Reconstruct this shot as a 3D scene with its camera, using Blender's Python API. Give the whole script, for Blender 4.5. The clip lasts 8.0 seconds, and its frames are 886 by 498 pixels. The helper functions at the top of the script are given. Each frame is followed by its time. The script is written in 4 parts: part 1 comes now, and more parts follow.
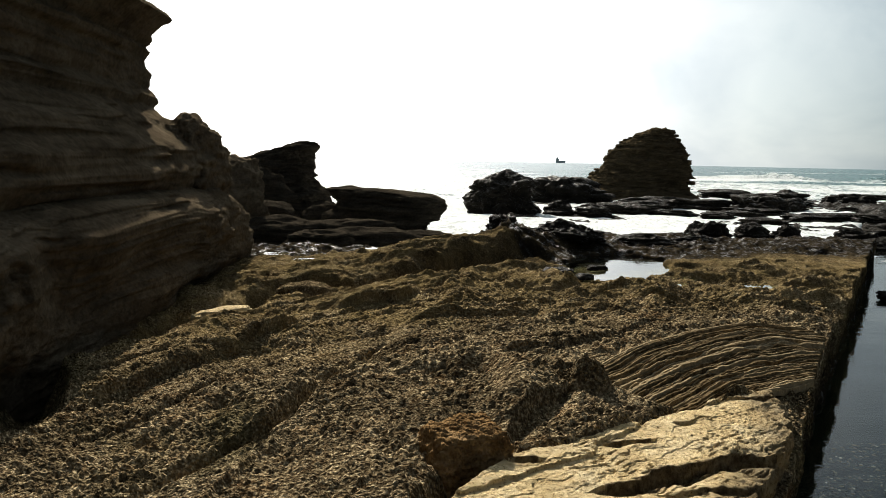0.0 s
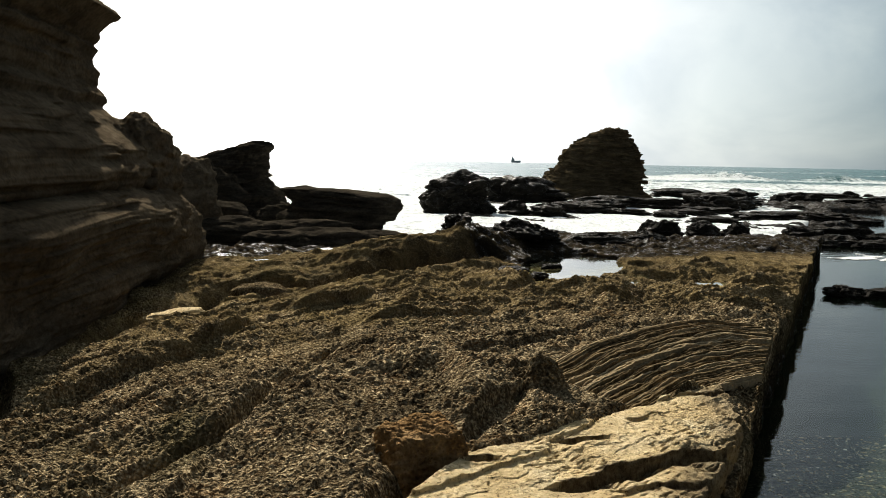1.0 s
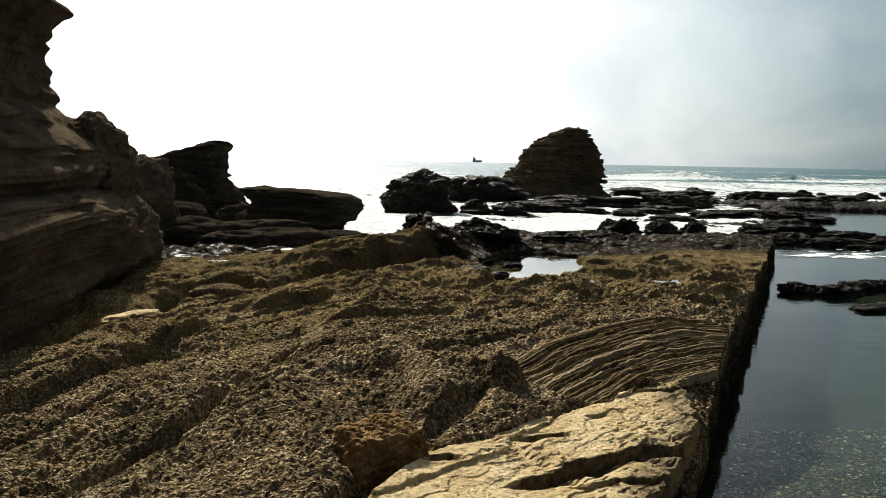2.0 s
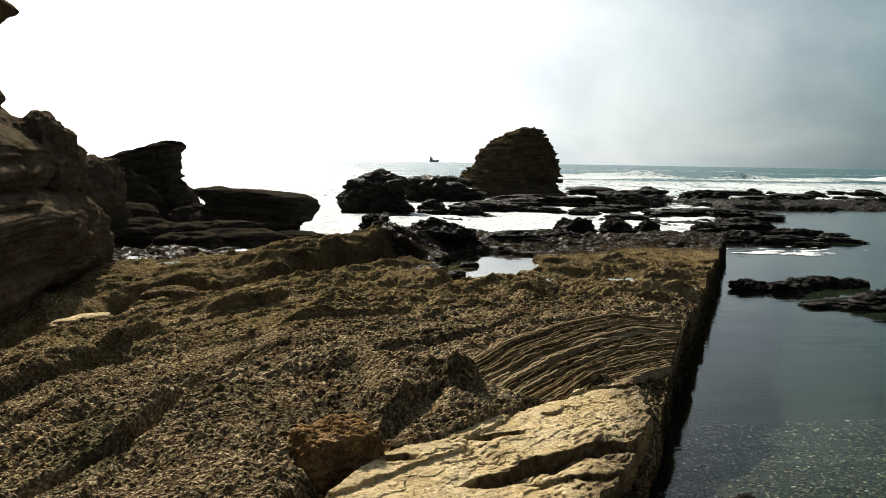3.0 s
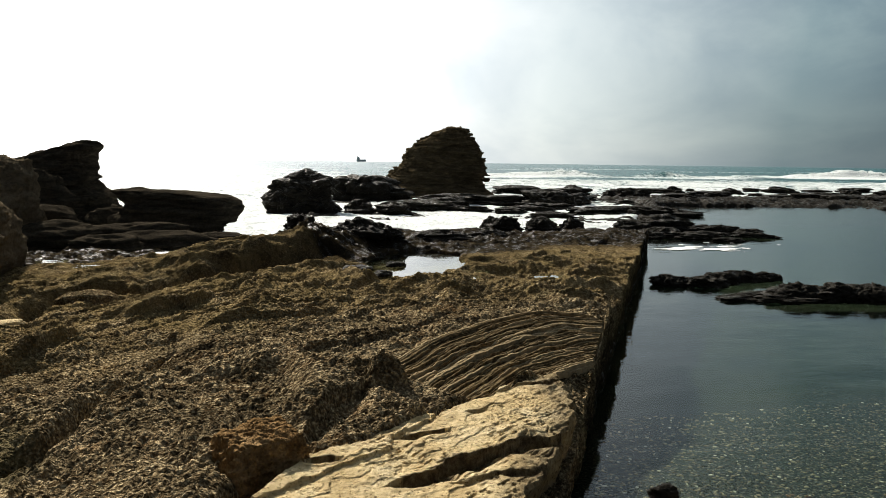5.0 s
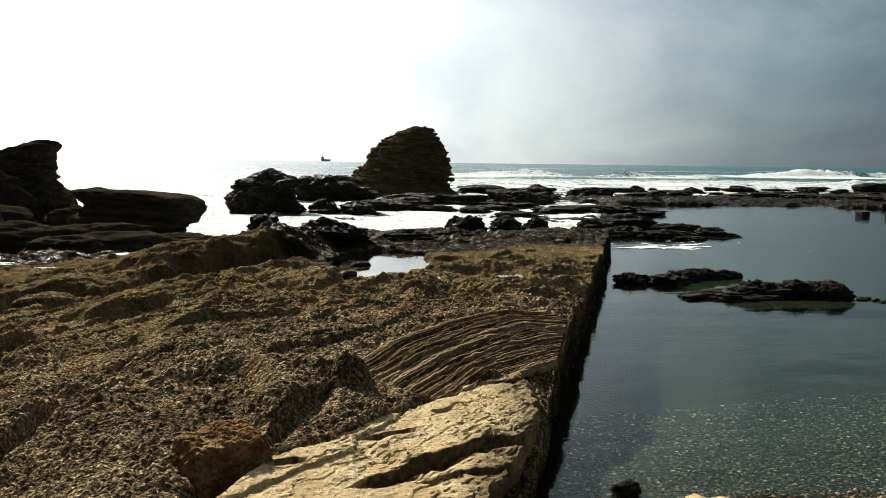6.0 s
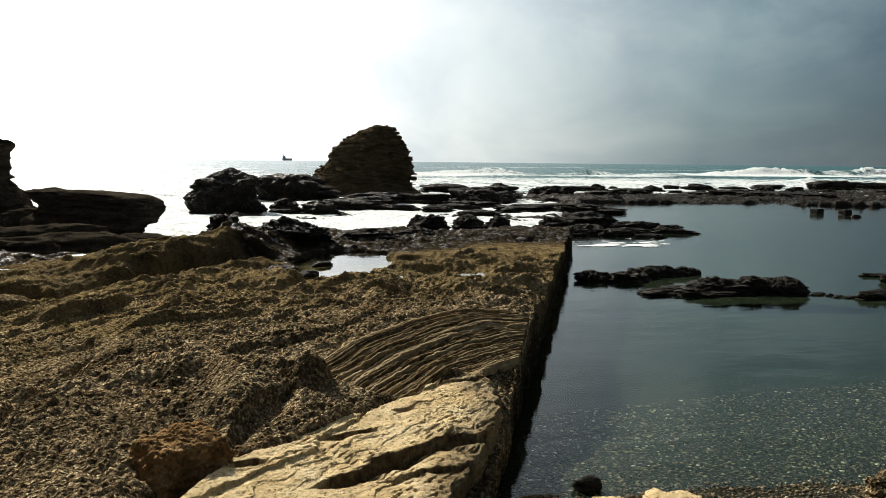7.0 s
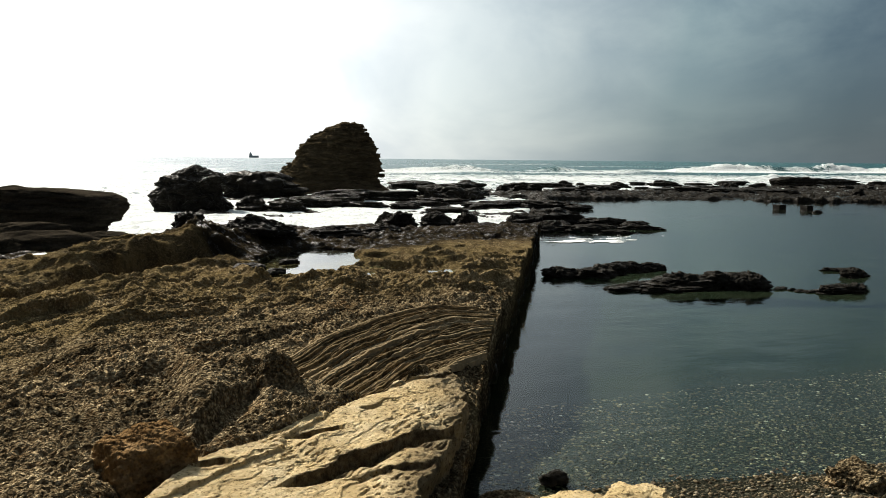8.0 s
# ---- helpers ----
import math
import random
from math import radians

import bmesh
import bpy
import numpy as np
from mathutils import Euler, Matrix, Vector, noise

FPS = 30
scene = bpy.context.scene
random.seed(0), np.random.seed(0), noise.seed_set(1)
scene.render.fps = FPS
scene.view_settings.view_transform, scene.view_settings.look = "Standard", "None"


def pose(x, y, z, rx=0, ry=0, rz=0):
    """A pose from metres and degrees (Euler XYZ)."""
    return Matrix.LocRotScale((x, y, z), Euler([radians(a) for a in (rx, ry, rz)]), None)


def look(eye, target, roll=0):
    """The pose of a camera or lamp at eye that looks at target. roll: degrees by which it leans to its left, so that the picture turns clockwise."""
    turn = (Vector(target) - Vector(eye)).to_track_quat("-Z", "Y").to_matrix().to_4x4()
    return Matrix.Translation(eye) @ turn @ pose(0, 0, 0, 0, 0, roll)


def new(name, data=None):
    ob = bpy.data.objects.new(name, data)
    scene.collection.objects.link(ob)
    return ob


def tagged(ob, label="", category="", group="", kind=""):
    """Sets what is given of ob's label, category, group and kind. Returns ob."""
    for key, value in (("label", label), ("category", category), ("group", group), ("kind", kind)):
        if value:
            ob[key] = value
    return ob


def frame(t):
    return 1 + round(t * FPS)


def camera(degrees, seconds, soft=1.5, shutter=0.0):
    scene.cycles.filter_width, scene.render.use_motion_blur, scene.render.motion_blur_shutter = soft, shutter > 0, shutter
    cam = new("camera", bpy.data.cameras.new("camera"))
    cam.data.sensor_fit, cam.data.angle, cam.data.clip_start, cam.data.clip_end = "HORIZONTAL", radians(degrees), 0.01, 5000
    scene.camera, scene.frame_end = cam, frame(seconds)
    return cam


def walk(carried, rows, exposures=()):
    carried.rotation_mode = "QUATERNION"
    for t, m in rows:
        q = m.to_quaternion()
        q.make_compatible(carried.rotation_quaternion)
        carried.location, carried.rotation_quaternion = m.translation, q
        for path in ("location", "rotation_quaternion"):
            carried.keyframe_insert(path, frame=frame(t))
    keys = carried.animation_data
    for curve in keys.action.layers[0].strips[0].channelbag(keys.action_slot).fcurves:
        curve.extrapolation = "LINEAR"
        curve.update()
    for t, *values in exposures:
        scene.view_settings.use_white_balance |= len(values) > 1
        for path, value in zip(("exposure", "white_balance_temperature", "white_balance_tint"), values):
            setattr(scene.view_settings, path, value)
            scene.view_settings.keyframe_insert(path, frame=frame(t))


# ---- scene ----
cam = camera(55.34, 8.0, soft=0.9)
EYE = 2.25
ROWS = [
    (0.0, 0.0000, -0.0000, 0.0002, -0.000, -6.014, -1.213),
    (0.5, 0.0064, -0.0004, -0.0002, -1.490, -5.990, -1.188),
    (1.0, 0.0135, -0.0008, -0.0006, -2.973, -5.966, -1.143),
    (1.5, 0.0213, -0.0008, -0.0008, -4.194, -5.953, -1.112),
    (3.0, 0.0454, 0.0001, -0.0027, -8.482, -5.894, -0.961),
    (3.5, 0.0536, -0.0005, -0.0025, -9.726, -5.873, -0.888),
    (4.0, 0.0612, -0.0021, -0.0024, -11.133, -5.871, -0.856),
    (4.5, 0.0676, -0.0045, -0.0024, -12.245, -5.867, -0.801),
    (6.0, 0.0846, -0.0118, -0.0007, -15.739, -5.858, -0.733),
    (6.5, 0.0898, -0.0147, -0.0006, -16.887, -5.858, -0.670),
    (7.0, 0.0960, -0.0180, -0.0004, -18.274, -5.899, -0.610),
    (7.5, 0.1022, -0.0213, -0.0010, -19.375, -5.963, -0.612),
    (8.0, 0.1083, -0.0248, -0.0024, -20.427, -6.083, -0.547),
]
walk(cam, [(t, pose(x, y, EYE + z, 90 + pitch, roll, yaw)) for t, x, y, z, yaw, pitch, roll in ROWS], exposures=[(0.0, 0.75), (8.0, 0.75)])

# ---- daylight: a hazy bright sky, the sun ahead and high over the sea ----
SUN_AZ, SUN_EL = -14.0, 33.0
world = bpy.data.worlds.new("world")
scene.world = world
world.use_nodes = True
wn, wl = world.node_tree.nodes, world.node_tree.links
wn.clear()
sky = wn.new("ShaderNodeTexSky")
sky.sky_type, sky.sun_disc = "NISHITA", False
sky.sun_elevation, sky.sun_rotation = radians(SUN_EL), radians(SUN_AZ)
sky.air_density, sky.dust_density, sky.ozone_density, sky.altitude = 1.0, 1.0, 2.0, 0
sun_way = Vector((math.sin(radians(SUN_AZ)) * math.cos(radians(SUN_EL)), math.cos(radians(SUN_AZ)) * math.cos(radians(SUN_EL)), math.sin(radians(SUN_EL))))


def build_sky():
    """Clear sky behind sea haze that is bright round the sun, with thin cloud over all of it."""
    def node(kind, **ins):
        k = wn.new("ShaderNode" + kind)
        for key, v in ins.items():
            k.inputs[key].default_value = v
        return k

    at = node("TexCoord").outputs["Generated"]
    unit = node("VectorMath")
    unit.operation = "NORMALIZE"
    wl.new(at, unit.inputs[0])
    low = node("Mapping")
    low.inputs["Scale"].default_value = (1, 1, 0.45)
    wl.new(unit.outputs[0], low.inputs["Vector"])
    level = node("VectorMath")
    level.operation = "NORMALIZE"
    wl.new(low.outputs[0], level.inputs[0])
    toward = node("VectorMath")
    toward.operation = "DOT_PRODUCT"
    wl.new(level.outputs[0], toward.inputs[0])
    toward.inputs[1].default_value = Vector((sun_way.x, sun_way.y, 0.45 * sun_way.z)).normalized()
    haze = node("ValToRGB")
    stops = [(0.0, (0.100, 0.110, 0.117)), (0.30, (0.090, 0.108, 0.120)), (0.40, (0.072, 0.096, 0.115)), (0.49, (0.070, 0.107, 0.130)), (0.63, (0.150, 0.215, 0.240)), (0.72, (0.37, 0.435, 0.455)), (0.80, (0.60, 0.67, 0.69)), (0.835, (0.78, 0.83, 0.845)), (0.87, (1.05, 1.08, 1.08)), (0.92, (1.8, 1.8, 1.8)), (1.0, (2.6, 2.55, 2.5))]
    e = haze.color_ramp.elements
    while len(e) < len(stops):
        e.new(0.5)
    for s, (p, c) in zip(e, stops):
        s.position, s.color = p, (*c, 1)
    wl.new(toward.outputs["Value"], haze.inputs[0])
    # cloud: long soft streaks and billows
    squash = node("Mapping")
    squash.inputs["Scale"].default_value = (2.6, 2.6, 5.0)
    wl.new(unit.outputs[0], squash.inputs["Vector"])
    billow = node("TexNoise", Scale=1.5, Detail=7.0, Roughness=0.52, Distortion=0.5)
    wl.new(squash.outputs[0], billow.inputs["Vector"])
    shade = node("ValToRGB")
    shade.color_ramp.elements[0].position, shade.color_ramp.elements[0].color = 0.40, (0.88, 0.915, 0.945, 1)
    shade.color_ramp.elements[1].position, shade.color_ramp.elements[1].color = 0.64, (1.2, 1.18, 1.15, 1)
    wl.new(billow.outputs["Fac"], shade.inputs[0])
    # heavier broken cloud away from the sun
    heap = node("Mapping")
    heap.inputs["Scale"].default_value = (5.0, 5.0, 9.0)
    heap.inputs["Location"].default_value = (0.35, 0.0, 0.2)
    wl.new(unit.outputs[0], heap.inputs["Vector"])
    puff = node("TexNoise", Scale=1.0, Detail=8.0, Roughness=0.58, Distortion=0.35)
    wl.new(heap.outputs[0], puff.inputs["Vector"])
    tinted = node("ValToRGB")
    tinted.color_ramp.elements[0].position, tinted.color_ramp.elements[0].color = 0.42, (0.80, 0.87, 0.95, 1)
    tinted.color_ramp.elements[1].position, tinted.color_ramp.elements[1].color = 0.66, (1.66, 1.55, 1.44, 1)
    wl.new(puff.outputs["Fac"], tinted.inputs[0])
    clear = node("MapRange")
    clear.inputs["From Min"].default_value, clear.inputs["From Max"].default_value = 0.80, 0.60
    wl.new(toward.outputs["Value"], clear.inputs["Value"])
    heavy = node("Mix")
    heavy.data_type = "RGBA"
    heavy.inputs[6].default_value = (1, 1, 1, 1)
    part_of = node("SeparateXYZ")
    wl.new(unit.outputs[0], part_of.inputs[0])
    aloft = node("MapRange")
    aloft.inputs["From Min"].default_value, aloft.inputs["From Max"].default_value = 0.06, 0.20
    wl.new(part_of.outputs["Z"], aloft.inputs["Value"])
    where = node("Math")
    where.operation = "MULTIPLY"
    wl.new(clear.outputs[0], where.inputs[0]), wl.new(aloft.outputs[0], where.inputs[1])
    wl.new(where.outputs[0], heavy.inputs[0]), wl.new(tinted.outputs[0], heavy.inputs[7])
    dim = node("VectorMath")
    dim.operation = "SCALE"
    dim.inputs["Scale"].default_value = 0.010
    wl.new(sky.outputs[0], dim.inputs[0])
    both = node("VectorMath")
    wl.new(dim.outputs[0], both.inputs[0]), wl.new(haze.outputs[0], both.inputs[1])
    clouded = node("VectorMath")
    clouded.operation = "MULTIPLY"
    wl.new(both.outputs[0], clouded.inputs[0]), wl.new(shade.outputs[0], clouded.inputs[1])
    out, bg = node("OutputWorld"), node("Background", Strength=0.595)
    heaped = node("VectorMath")
    heaped.operation = "MULTIPLY"
    wl.new(clouded.outputs[0], heaped.inputs[0]), wl.new(heavy.outputs[2], heaped.inputs[1])
    wl.new(heaped.outputs[0], bg.inputs["Color"]), wl.new(bg.outputs[0], out.inputs["Surface"])


build_sky()

sun_data = bpy.data.lights.new("sun", "SUN")
sun_data.energy, sun_data.angle, sun_data.color = 5.0, radians(0.6), (1.0, 0.92, 0.79)
sun = new("sun", sun_data)
sun.matrix_world = look(sun_way * 300, (0, 0, 0))


# ---- materials ----
class Mat:
    """A node material with a Principled shader and short ways to add texture nodes."""

    def __init__(self, name):
        self.m = bpy.data.materials.new(name)
        self.m.use_nodes = True
        self.n, self.l = self.m.node_tree.nodes, self.m.node_tree.links
        self.p = self.n["Principled BSDF"]
        self.co = self.n.new("ShaderNodeTexCoord").outputs["Object"]

    def put(self, value, socket):
        if isinstance(value, (int, float)):
            socket.default_value = value
        elif isinstance(value, tuple):
            socket.default_value = (*value, 1) if len(value) == 3 else value
        else:
            self.l.new(value, socket)

    def noise(self, scale, detail=6, rough=0.6, stretch=None, distort=0.0, turn=0.0):
        k = self.n.new("ShaderNodeTexNoise")
        k.inputs["Scale"].default_value, k.inputs["Detail"].default_value = scale, detail
        k.inputs["Roughness"].default_value, k.inputs["Distortion"].default_value = rough, distort
        self.put(self.stretched(stretch, turn), k.inputs["Vector"])
        return k.outputs["Fac"]

    def stretched(self, stretch, turn):
        if stretch is None:
            return self.co
        k = self.n.new("ShaderNodeMapping")
        k.inputs["Rotation"].default_value = (0, 0, radians(turn))
        k.inputs["Scale"].default_value = stretch
        self.l.new(self.co, k.inputs["Vector"])
        return k.outputs[0]

    def cells(self, scale, feature="F1"):
        k = self.n.new("ShaderNodeTexVoronoi")
        k.feature = feature
        k.inputs["Scale"].default_value = scale
        self.l.new(self.warped(scale * 0.6, 0.9 / scale), k.inputs["Vector"])
        return k.outputs["Distance"]

    def warped(self, scale, much):
        """The coordinates, pushed about by a noise."""
        k, v, a = self.n.new("ShaderNodeTexNoise"), self.n.new("ShaderNodeVectorMath"), self.n.new("ShaderNodeVectorMath")
        k.inputs["Scale"].default_value, k.inputs["Detail"].default_value = scale, 2
        self.l.new(self.co, k.inputs["Vector"])
        v.operation, a.operation = "SCALE", "ADD"
        v.inputs["Scale"].default_value = much
        self.l.new(k.outputs["Color"], v.inputs[0])
        self.l.new(v.outputs[0], a.inputs[0]), self.l.new(self.co, a.inputs[1])
        return a.outputs[0]

    def attr(self, name):
        k = self.n.new("ShaderNodeAttribute")
        k.attribute_name = name
        return k.outputs["Fac"]

    def random(self):
        return self.n.new("ShaderNodeObjectInfo").outputs["Random"]

    def island(self):
        return self.n.new("ShaderNodeNewGeometry").outputs["Random Per Island"]

    def ramp(self, fac, *stops):
        k = self.n.new("ShaderNodeValToRGB")
        e = k.color_ramp.elements
        while len(e) < len(stops):
            e.new(0.5)
        for s, (at, c) in zip(e, stops):
            s.position, s.color = at, ((c, c, c, 1) if isinstance(c, (int, float)) else (*c, 1))
        self.l.new(fac, k.inputs[0])
        return k.outputs[0]

    def mix(self, fac, a, b, blend="MIX"):
        k = self.n.new("ShaderNodeMix")
        k.data_type, k.blend_type = "RGBA", blend
        self.put(fac, k.inputs[0]), self.put(a, k.inputs[6]), self.put(b, k.inputs[7])
        return k.outputs[2]

    def math(self, op, a, b=0.0, clamp=False):
        k = self.n.new("ShaderNodeMath")
        k.operation, k.use_clamp = op, clamp
        self.put(a, k.inputs[0]), self.put(b, k.inputs[1])
        return k.outputs[0]

    def bump(self, height, strength, distance, under=None):
        k = self.n.new("ShaderNodeBump")
        self.put(strength, k.inputs["Strength"])
        k.inputs["Distance"].default_value = distance
        self.l.new(height, k.inputs["Height"])
        if under is not None:
            self.l.new(under, k.inputs["Normal"])
        self.l.new(k.outputs[0], self.p.inputs["Normal"])
        return k.outputs[0]

    def set(self, color=None, rough=None, **more):
        if color is not None:
            self.put(color, self.p.inputs["Base Color"])
        if rough is not None:
            self.put(rough, self.p.inputs["Roughness"])
        for k, v in more.items():
            self.put(v, self.p.inputs[k.replace("_", " ")])
        return self.m


def shelf_material():
    m = Mat("pitted_sandstone")
    big = m.ramp(m.noise(1.3, 6, 0.65), (0.32, (0.125, 0.088, 0.047)), (0.5, (0.285, 0.213, 0.122)), (0.68, (0.43, 0.34, 0.208)))
    fine = m.ramp(m.noise(36, 6, 0.7), (0.42, (0.022, 0.016, 0.009)), (0.51, (0.225, 0.163, 0.088)), (0.60, (0.85, 0.69, 0.42)))
    col = m.mix(0.6, big, fine)
    rust = m.ramp(m.noise(3.2, 6, 0.7, distort=0.5), (0.52, 0.0), (0.70, 0.5))
    col = m.mix(rust, col, (0.20, 0.105, 0.04))
    dark = m.ramp(m.noise(1.9, 7, 0.68, distort=0.4), (0.42, 0.35), (0.56, 1.0))
    col = m.mix(0.8, col, dark, "MULTIPLY")
    weed = m.ramp(m.noise(0.55, 4, distort=0.6), (0.55, 0.0), (0.72, 0.35))
    col = m.mix(weed, col, (0.15, 0.135, 0.06))
    algae = m.math("MULTIPLY", m.attr("algae"), m.ramp(m.noise(2.4, 7, 0.7, distort=0.4), (0.36, 0.1), (0.6, 0.75)))
    col = m.mix(algae, col, (0.255, 0.187, 0.082))
    col = m.mix(0.75, col, m.ramp(m.noise(7.5, 6, 0.7), (0.40, 0.40), (0.56, 1.0)), "MULTIPLY")
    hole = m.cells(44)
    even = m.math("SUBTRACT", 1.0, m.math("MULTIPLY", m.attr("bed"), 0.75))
    # weak painted shade inside the pits, from the same cells as their bump
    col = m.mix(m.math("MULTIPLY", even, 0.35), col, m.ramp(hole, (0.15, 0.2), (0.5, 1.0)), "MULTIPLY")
    # wet ground, and the painted shade of the terrace face
    wet = m.math("MULTIPLY", m.attr("wet"), m.ramp(m.noise(3.5, 5), (0.3, 0.8), (0.6, 1.0)), True)
    col = m.mix(wet, col, (0.018, 0.015, 0.011))
    film = m.math("MULTIPLY", m.math("GREATER_THAN", m.attr("wet"), 0.8), m.ramp(m.noise(7, 5, 0.7), (0.5, 0.0), (0.62, 1.0)))
    rough = m.math("SUBTRACT", 0.92, m.math("MULTIPLY", film, 0.55))
    b = m.bump(m.noise(20, 4, 0.65), even, 0.03)
    b = m.bump(hole, even, 0.035, b)
    m.bump(m.noise(130, 3, 0.6), 0.6, 0.006, b)
    return m.set(col, rough, Specular_IOR_Level=m.math("MULTIPLY", film, 0.16))


def wet_rock_material():
    m = Mat("wet_dark_rock")
    col = m.ramp(m.noise(2.2, 8, 0.65), (0.3, (0.012, 0.011, 0.009)), (0.6, (0.026, 0.023, 0.018)), (0.8, (0.046, 0.039, 0.028)))
    rough = m.ramp(m.noise(6, 6, 0.7), (0.45, 0.28), (0.58, 0.8))
    b = m.bump(m.noise(9, 8, 0.7), 0.9, 0.09)
    m.bump(m.noise(40, 5, 0.7), 0.5, 0.02, b)
    return m.set(col, rough, Specular_IOR_Level=m.ramp(m.noise(4, 6, 0.7), (0.5, 0.01), (0.66, 0.14)))


def layered_rock_material(name, dark, mid, light, layers=9.0):
    m = Mat(name)
    band = m.noise(1.0, 7, 0.62, (1.2, 1.2, layers), 0.5)
    col = m.ramp(band, (0.3, dark), (0.52, mid), (0.72, light))
    spots = m.ramp(m.noise(14, 6, 0.7), (0.35, 0.5), (0.6, 1.0))
    col = m.mix(0.8, col, spots, "MULTIPLY")
    b = m.bump(m.noise(1.5, 8, 0.7, (1.5, 1.5, layers)), 0.9, 0.12)
    b = m.bump(m.noise(5, 7, 0.7), 0.8, 0.10, b)
    m.bump(m.noise(26, 6, 0.75), 0.7, 0.03, b)
    return m.set(col, 0.9, Specular_IOR_Level=0.0)


def pale_slab_material():
    m = Mat("pale_flaking_sandstone")
    col = m.ramp(m.noise(3.0, 8, 0.66, (1, 1, 5)), (0.28, (0.56, 0.42, 0.21)), (0.5, (0.74, 0.585, 0.325)), (0.7, (0.86, 0.73, 0.47)))
    grime = m.ramp(m.noise(2.1, 8, 0.72, (1.0, 2.4, 1.0), 0.8, -35), (0.52, 0.0), (0.68, 0.5))
    col = m.mix(grime, col, (0.30, 0.215, 0.105))
    spots = m.ramp(m.noise(38, 5, 0.7), (0.37, (0.12, 0.08, 0.04)), (0.44, (0.85, 0.80, 0.72)), (0.6, (1.0, 1.0, 1.0)))
    col = m.mix(0.85, col, spots, "MULTIPLY")
    # painted shade of scars and sides, plus the darker chips and worn margin
    side = m.math("MULTIPLY", m.attr("tinted"), m.ramp(m.noise(16, 6, 0.75), (0.40, 1.0), (0.7, 0.6)), True)
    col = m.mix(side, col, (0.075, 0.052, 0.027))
    b = m.bump(m.noise(5.0, 8, 0.72, (1.0, 4.0, 1.0), 0.6, -40), 0.6, 0.04)
    b = m.bump(m.noise(18, 8, 0.75), 0.9, 0.045, b)
    m.bump(m.noise(90, 4, 0.7), 0.7, 0.014, b)
    return m.set(col, 0.88, Specular_IOR_Level=0.05)


def red_rock_material():
    m = Mat("rusty_porous_rock")
    col = m.ramp(m.noise(7, 7, 0.65), (0.3, (0.085, 0.050, 0.022)), (0.5, (0.20, 0.122, 0.054)), (0.7, (0.35, 0.23, 0.115)))
    pit = m.ramp(m.cells(40), (0.12, 0.3), (0.42, 1.0))
    col = m.mix(0.5, col, pit, "MULTIPLY")
    b = m.bump(m.noise(16, 4, 0.7), 1.0, 0.05)
    b = m.bump(m.cells(32), 1.0, 0.04, b)
    m.bump(m.noise(60, 5, 0.7), 0.6, 0.015, b)
    return m.set(col, 0.92, Specular_IOR_Level=0.0)


def sea_material():
    m = Mat("foaming_sea_water")
    foam = m.attr("foam")
    lace = m.noise(0.9, 9, 0.68, (1.0, 0.55, 1.0), 1.2)
    web = m.ramp(m.noise(2.6, 8, 0.72, (1.0, 0.6, 1.0), 2.0), (0.36, 0.0), (0.5, 1.0))
    mask = m.ramp(m.math("ADD", foam, m.math("MULTIPLY", m.math("SUBTRACT", lace, 0.5), 1.7)), (0.42, 0.0), (0.66, 1.0))
    mask = m.math("MULTIPLY", mask, m.math("ADD", 0.45, m.math("MULTIPLY", web, 0.55)))
    deep = m.ramp(m.noise(0.05, 4), (0.3, (0.012, 0.055, 0.06)), (0.7, (0.028, 0.10, 0.10)))
    col = m.mix(mask, deep, (0.70, 0.74, 0.74))
    rough = m.math("ADD", 0.25, m.math("MULTIPLY", mask, 0.6))
    b = m.bump(m.noise(0.6, 6, 0.6, (1, 1.8, 1)), 0.6, 0.45)
    m.bump(m.noise(3.2, 7, 0.65, (1, 1.5, 1)), 0.8, 0.12, b)
    thin = m.n.new("ShaderNodeBsdfTranslucent")
    thin.inputs["Color"].default_value = (0.9, 0.92, 0.92, 1)
    both = m.n.new("ShaderNodeMixShader")
    m.put(m.math("MULTIPLY", mask, 0.10), both.inputs[0])
    m.l.new(m.p.outputs[0], both.inputs[1]), m.l.new(thin.outputs[0], both.inputs[2])
    m.l.new(both.outputs[0], m.n["Material Output"].inputs["Surface"])
    return m.set(col, rough, IOR=1.2)


def pool_material(name="clear_pool_water", ripple=0.12, ior=1.21):
    m = Mat(name)
    b = m.bump(m.noise(1.6, 4, 0.5, (1.0, 2.2, 1)), ripple, 0.05)
    m.bump(m.noise(9, 3, 0.5, (1, 2.4, 1)), ripple * 0.6, 0.008, b)
    return m.set((0.55, 0.82, 0.75), 0.02, IOR=ior, Transmission_Weight=1.0)


def bottom_material():
    m = Mat("pebbly_pool_floor")
    sand = m.ramp(m.noise(1.3, 6), (0.3, (0.010, 0.0135, 0.0085)), (0.7, (0.021, 0.024, 0.0145)))
    grit = m.ramp(m.noise(38, 3, 0.6), (0.45, (0.010, 0.011, 0.008)), (0.58, (0.030, 0.029, 0.020)), (0.70, (0.15, 0.135, 0.095)))
    col = m.mix(m.attr("grit"), sand, grit)
    m.bump(m.noise(38, 4, 0.6), 0.8, 0.03)
    return m.set(col, 0.8, Specular_IOR_Level=0.0)


def pebble_material():
    m = Mat("mixed_pebbles")
    col = m.ramp(m.island(), (0.0, (0.05, 0.037, 0.02)), (0.5, (0.12, 0.088, 0.045)), (0.9, (0.20, 0.155, 0.085)), (1.0, (0.42, 0.37, 0.28)))
    m.bump(m.noise(60, 4), 0.4, 0.01)
    return m.set(col, 0.6, Specular_IOR_Level=0.1)


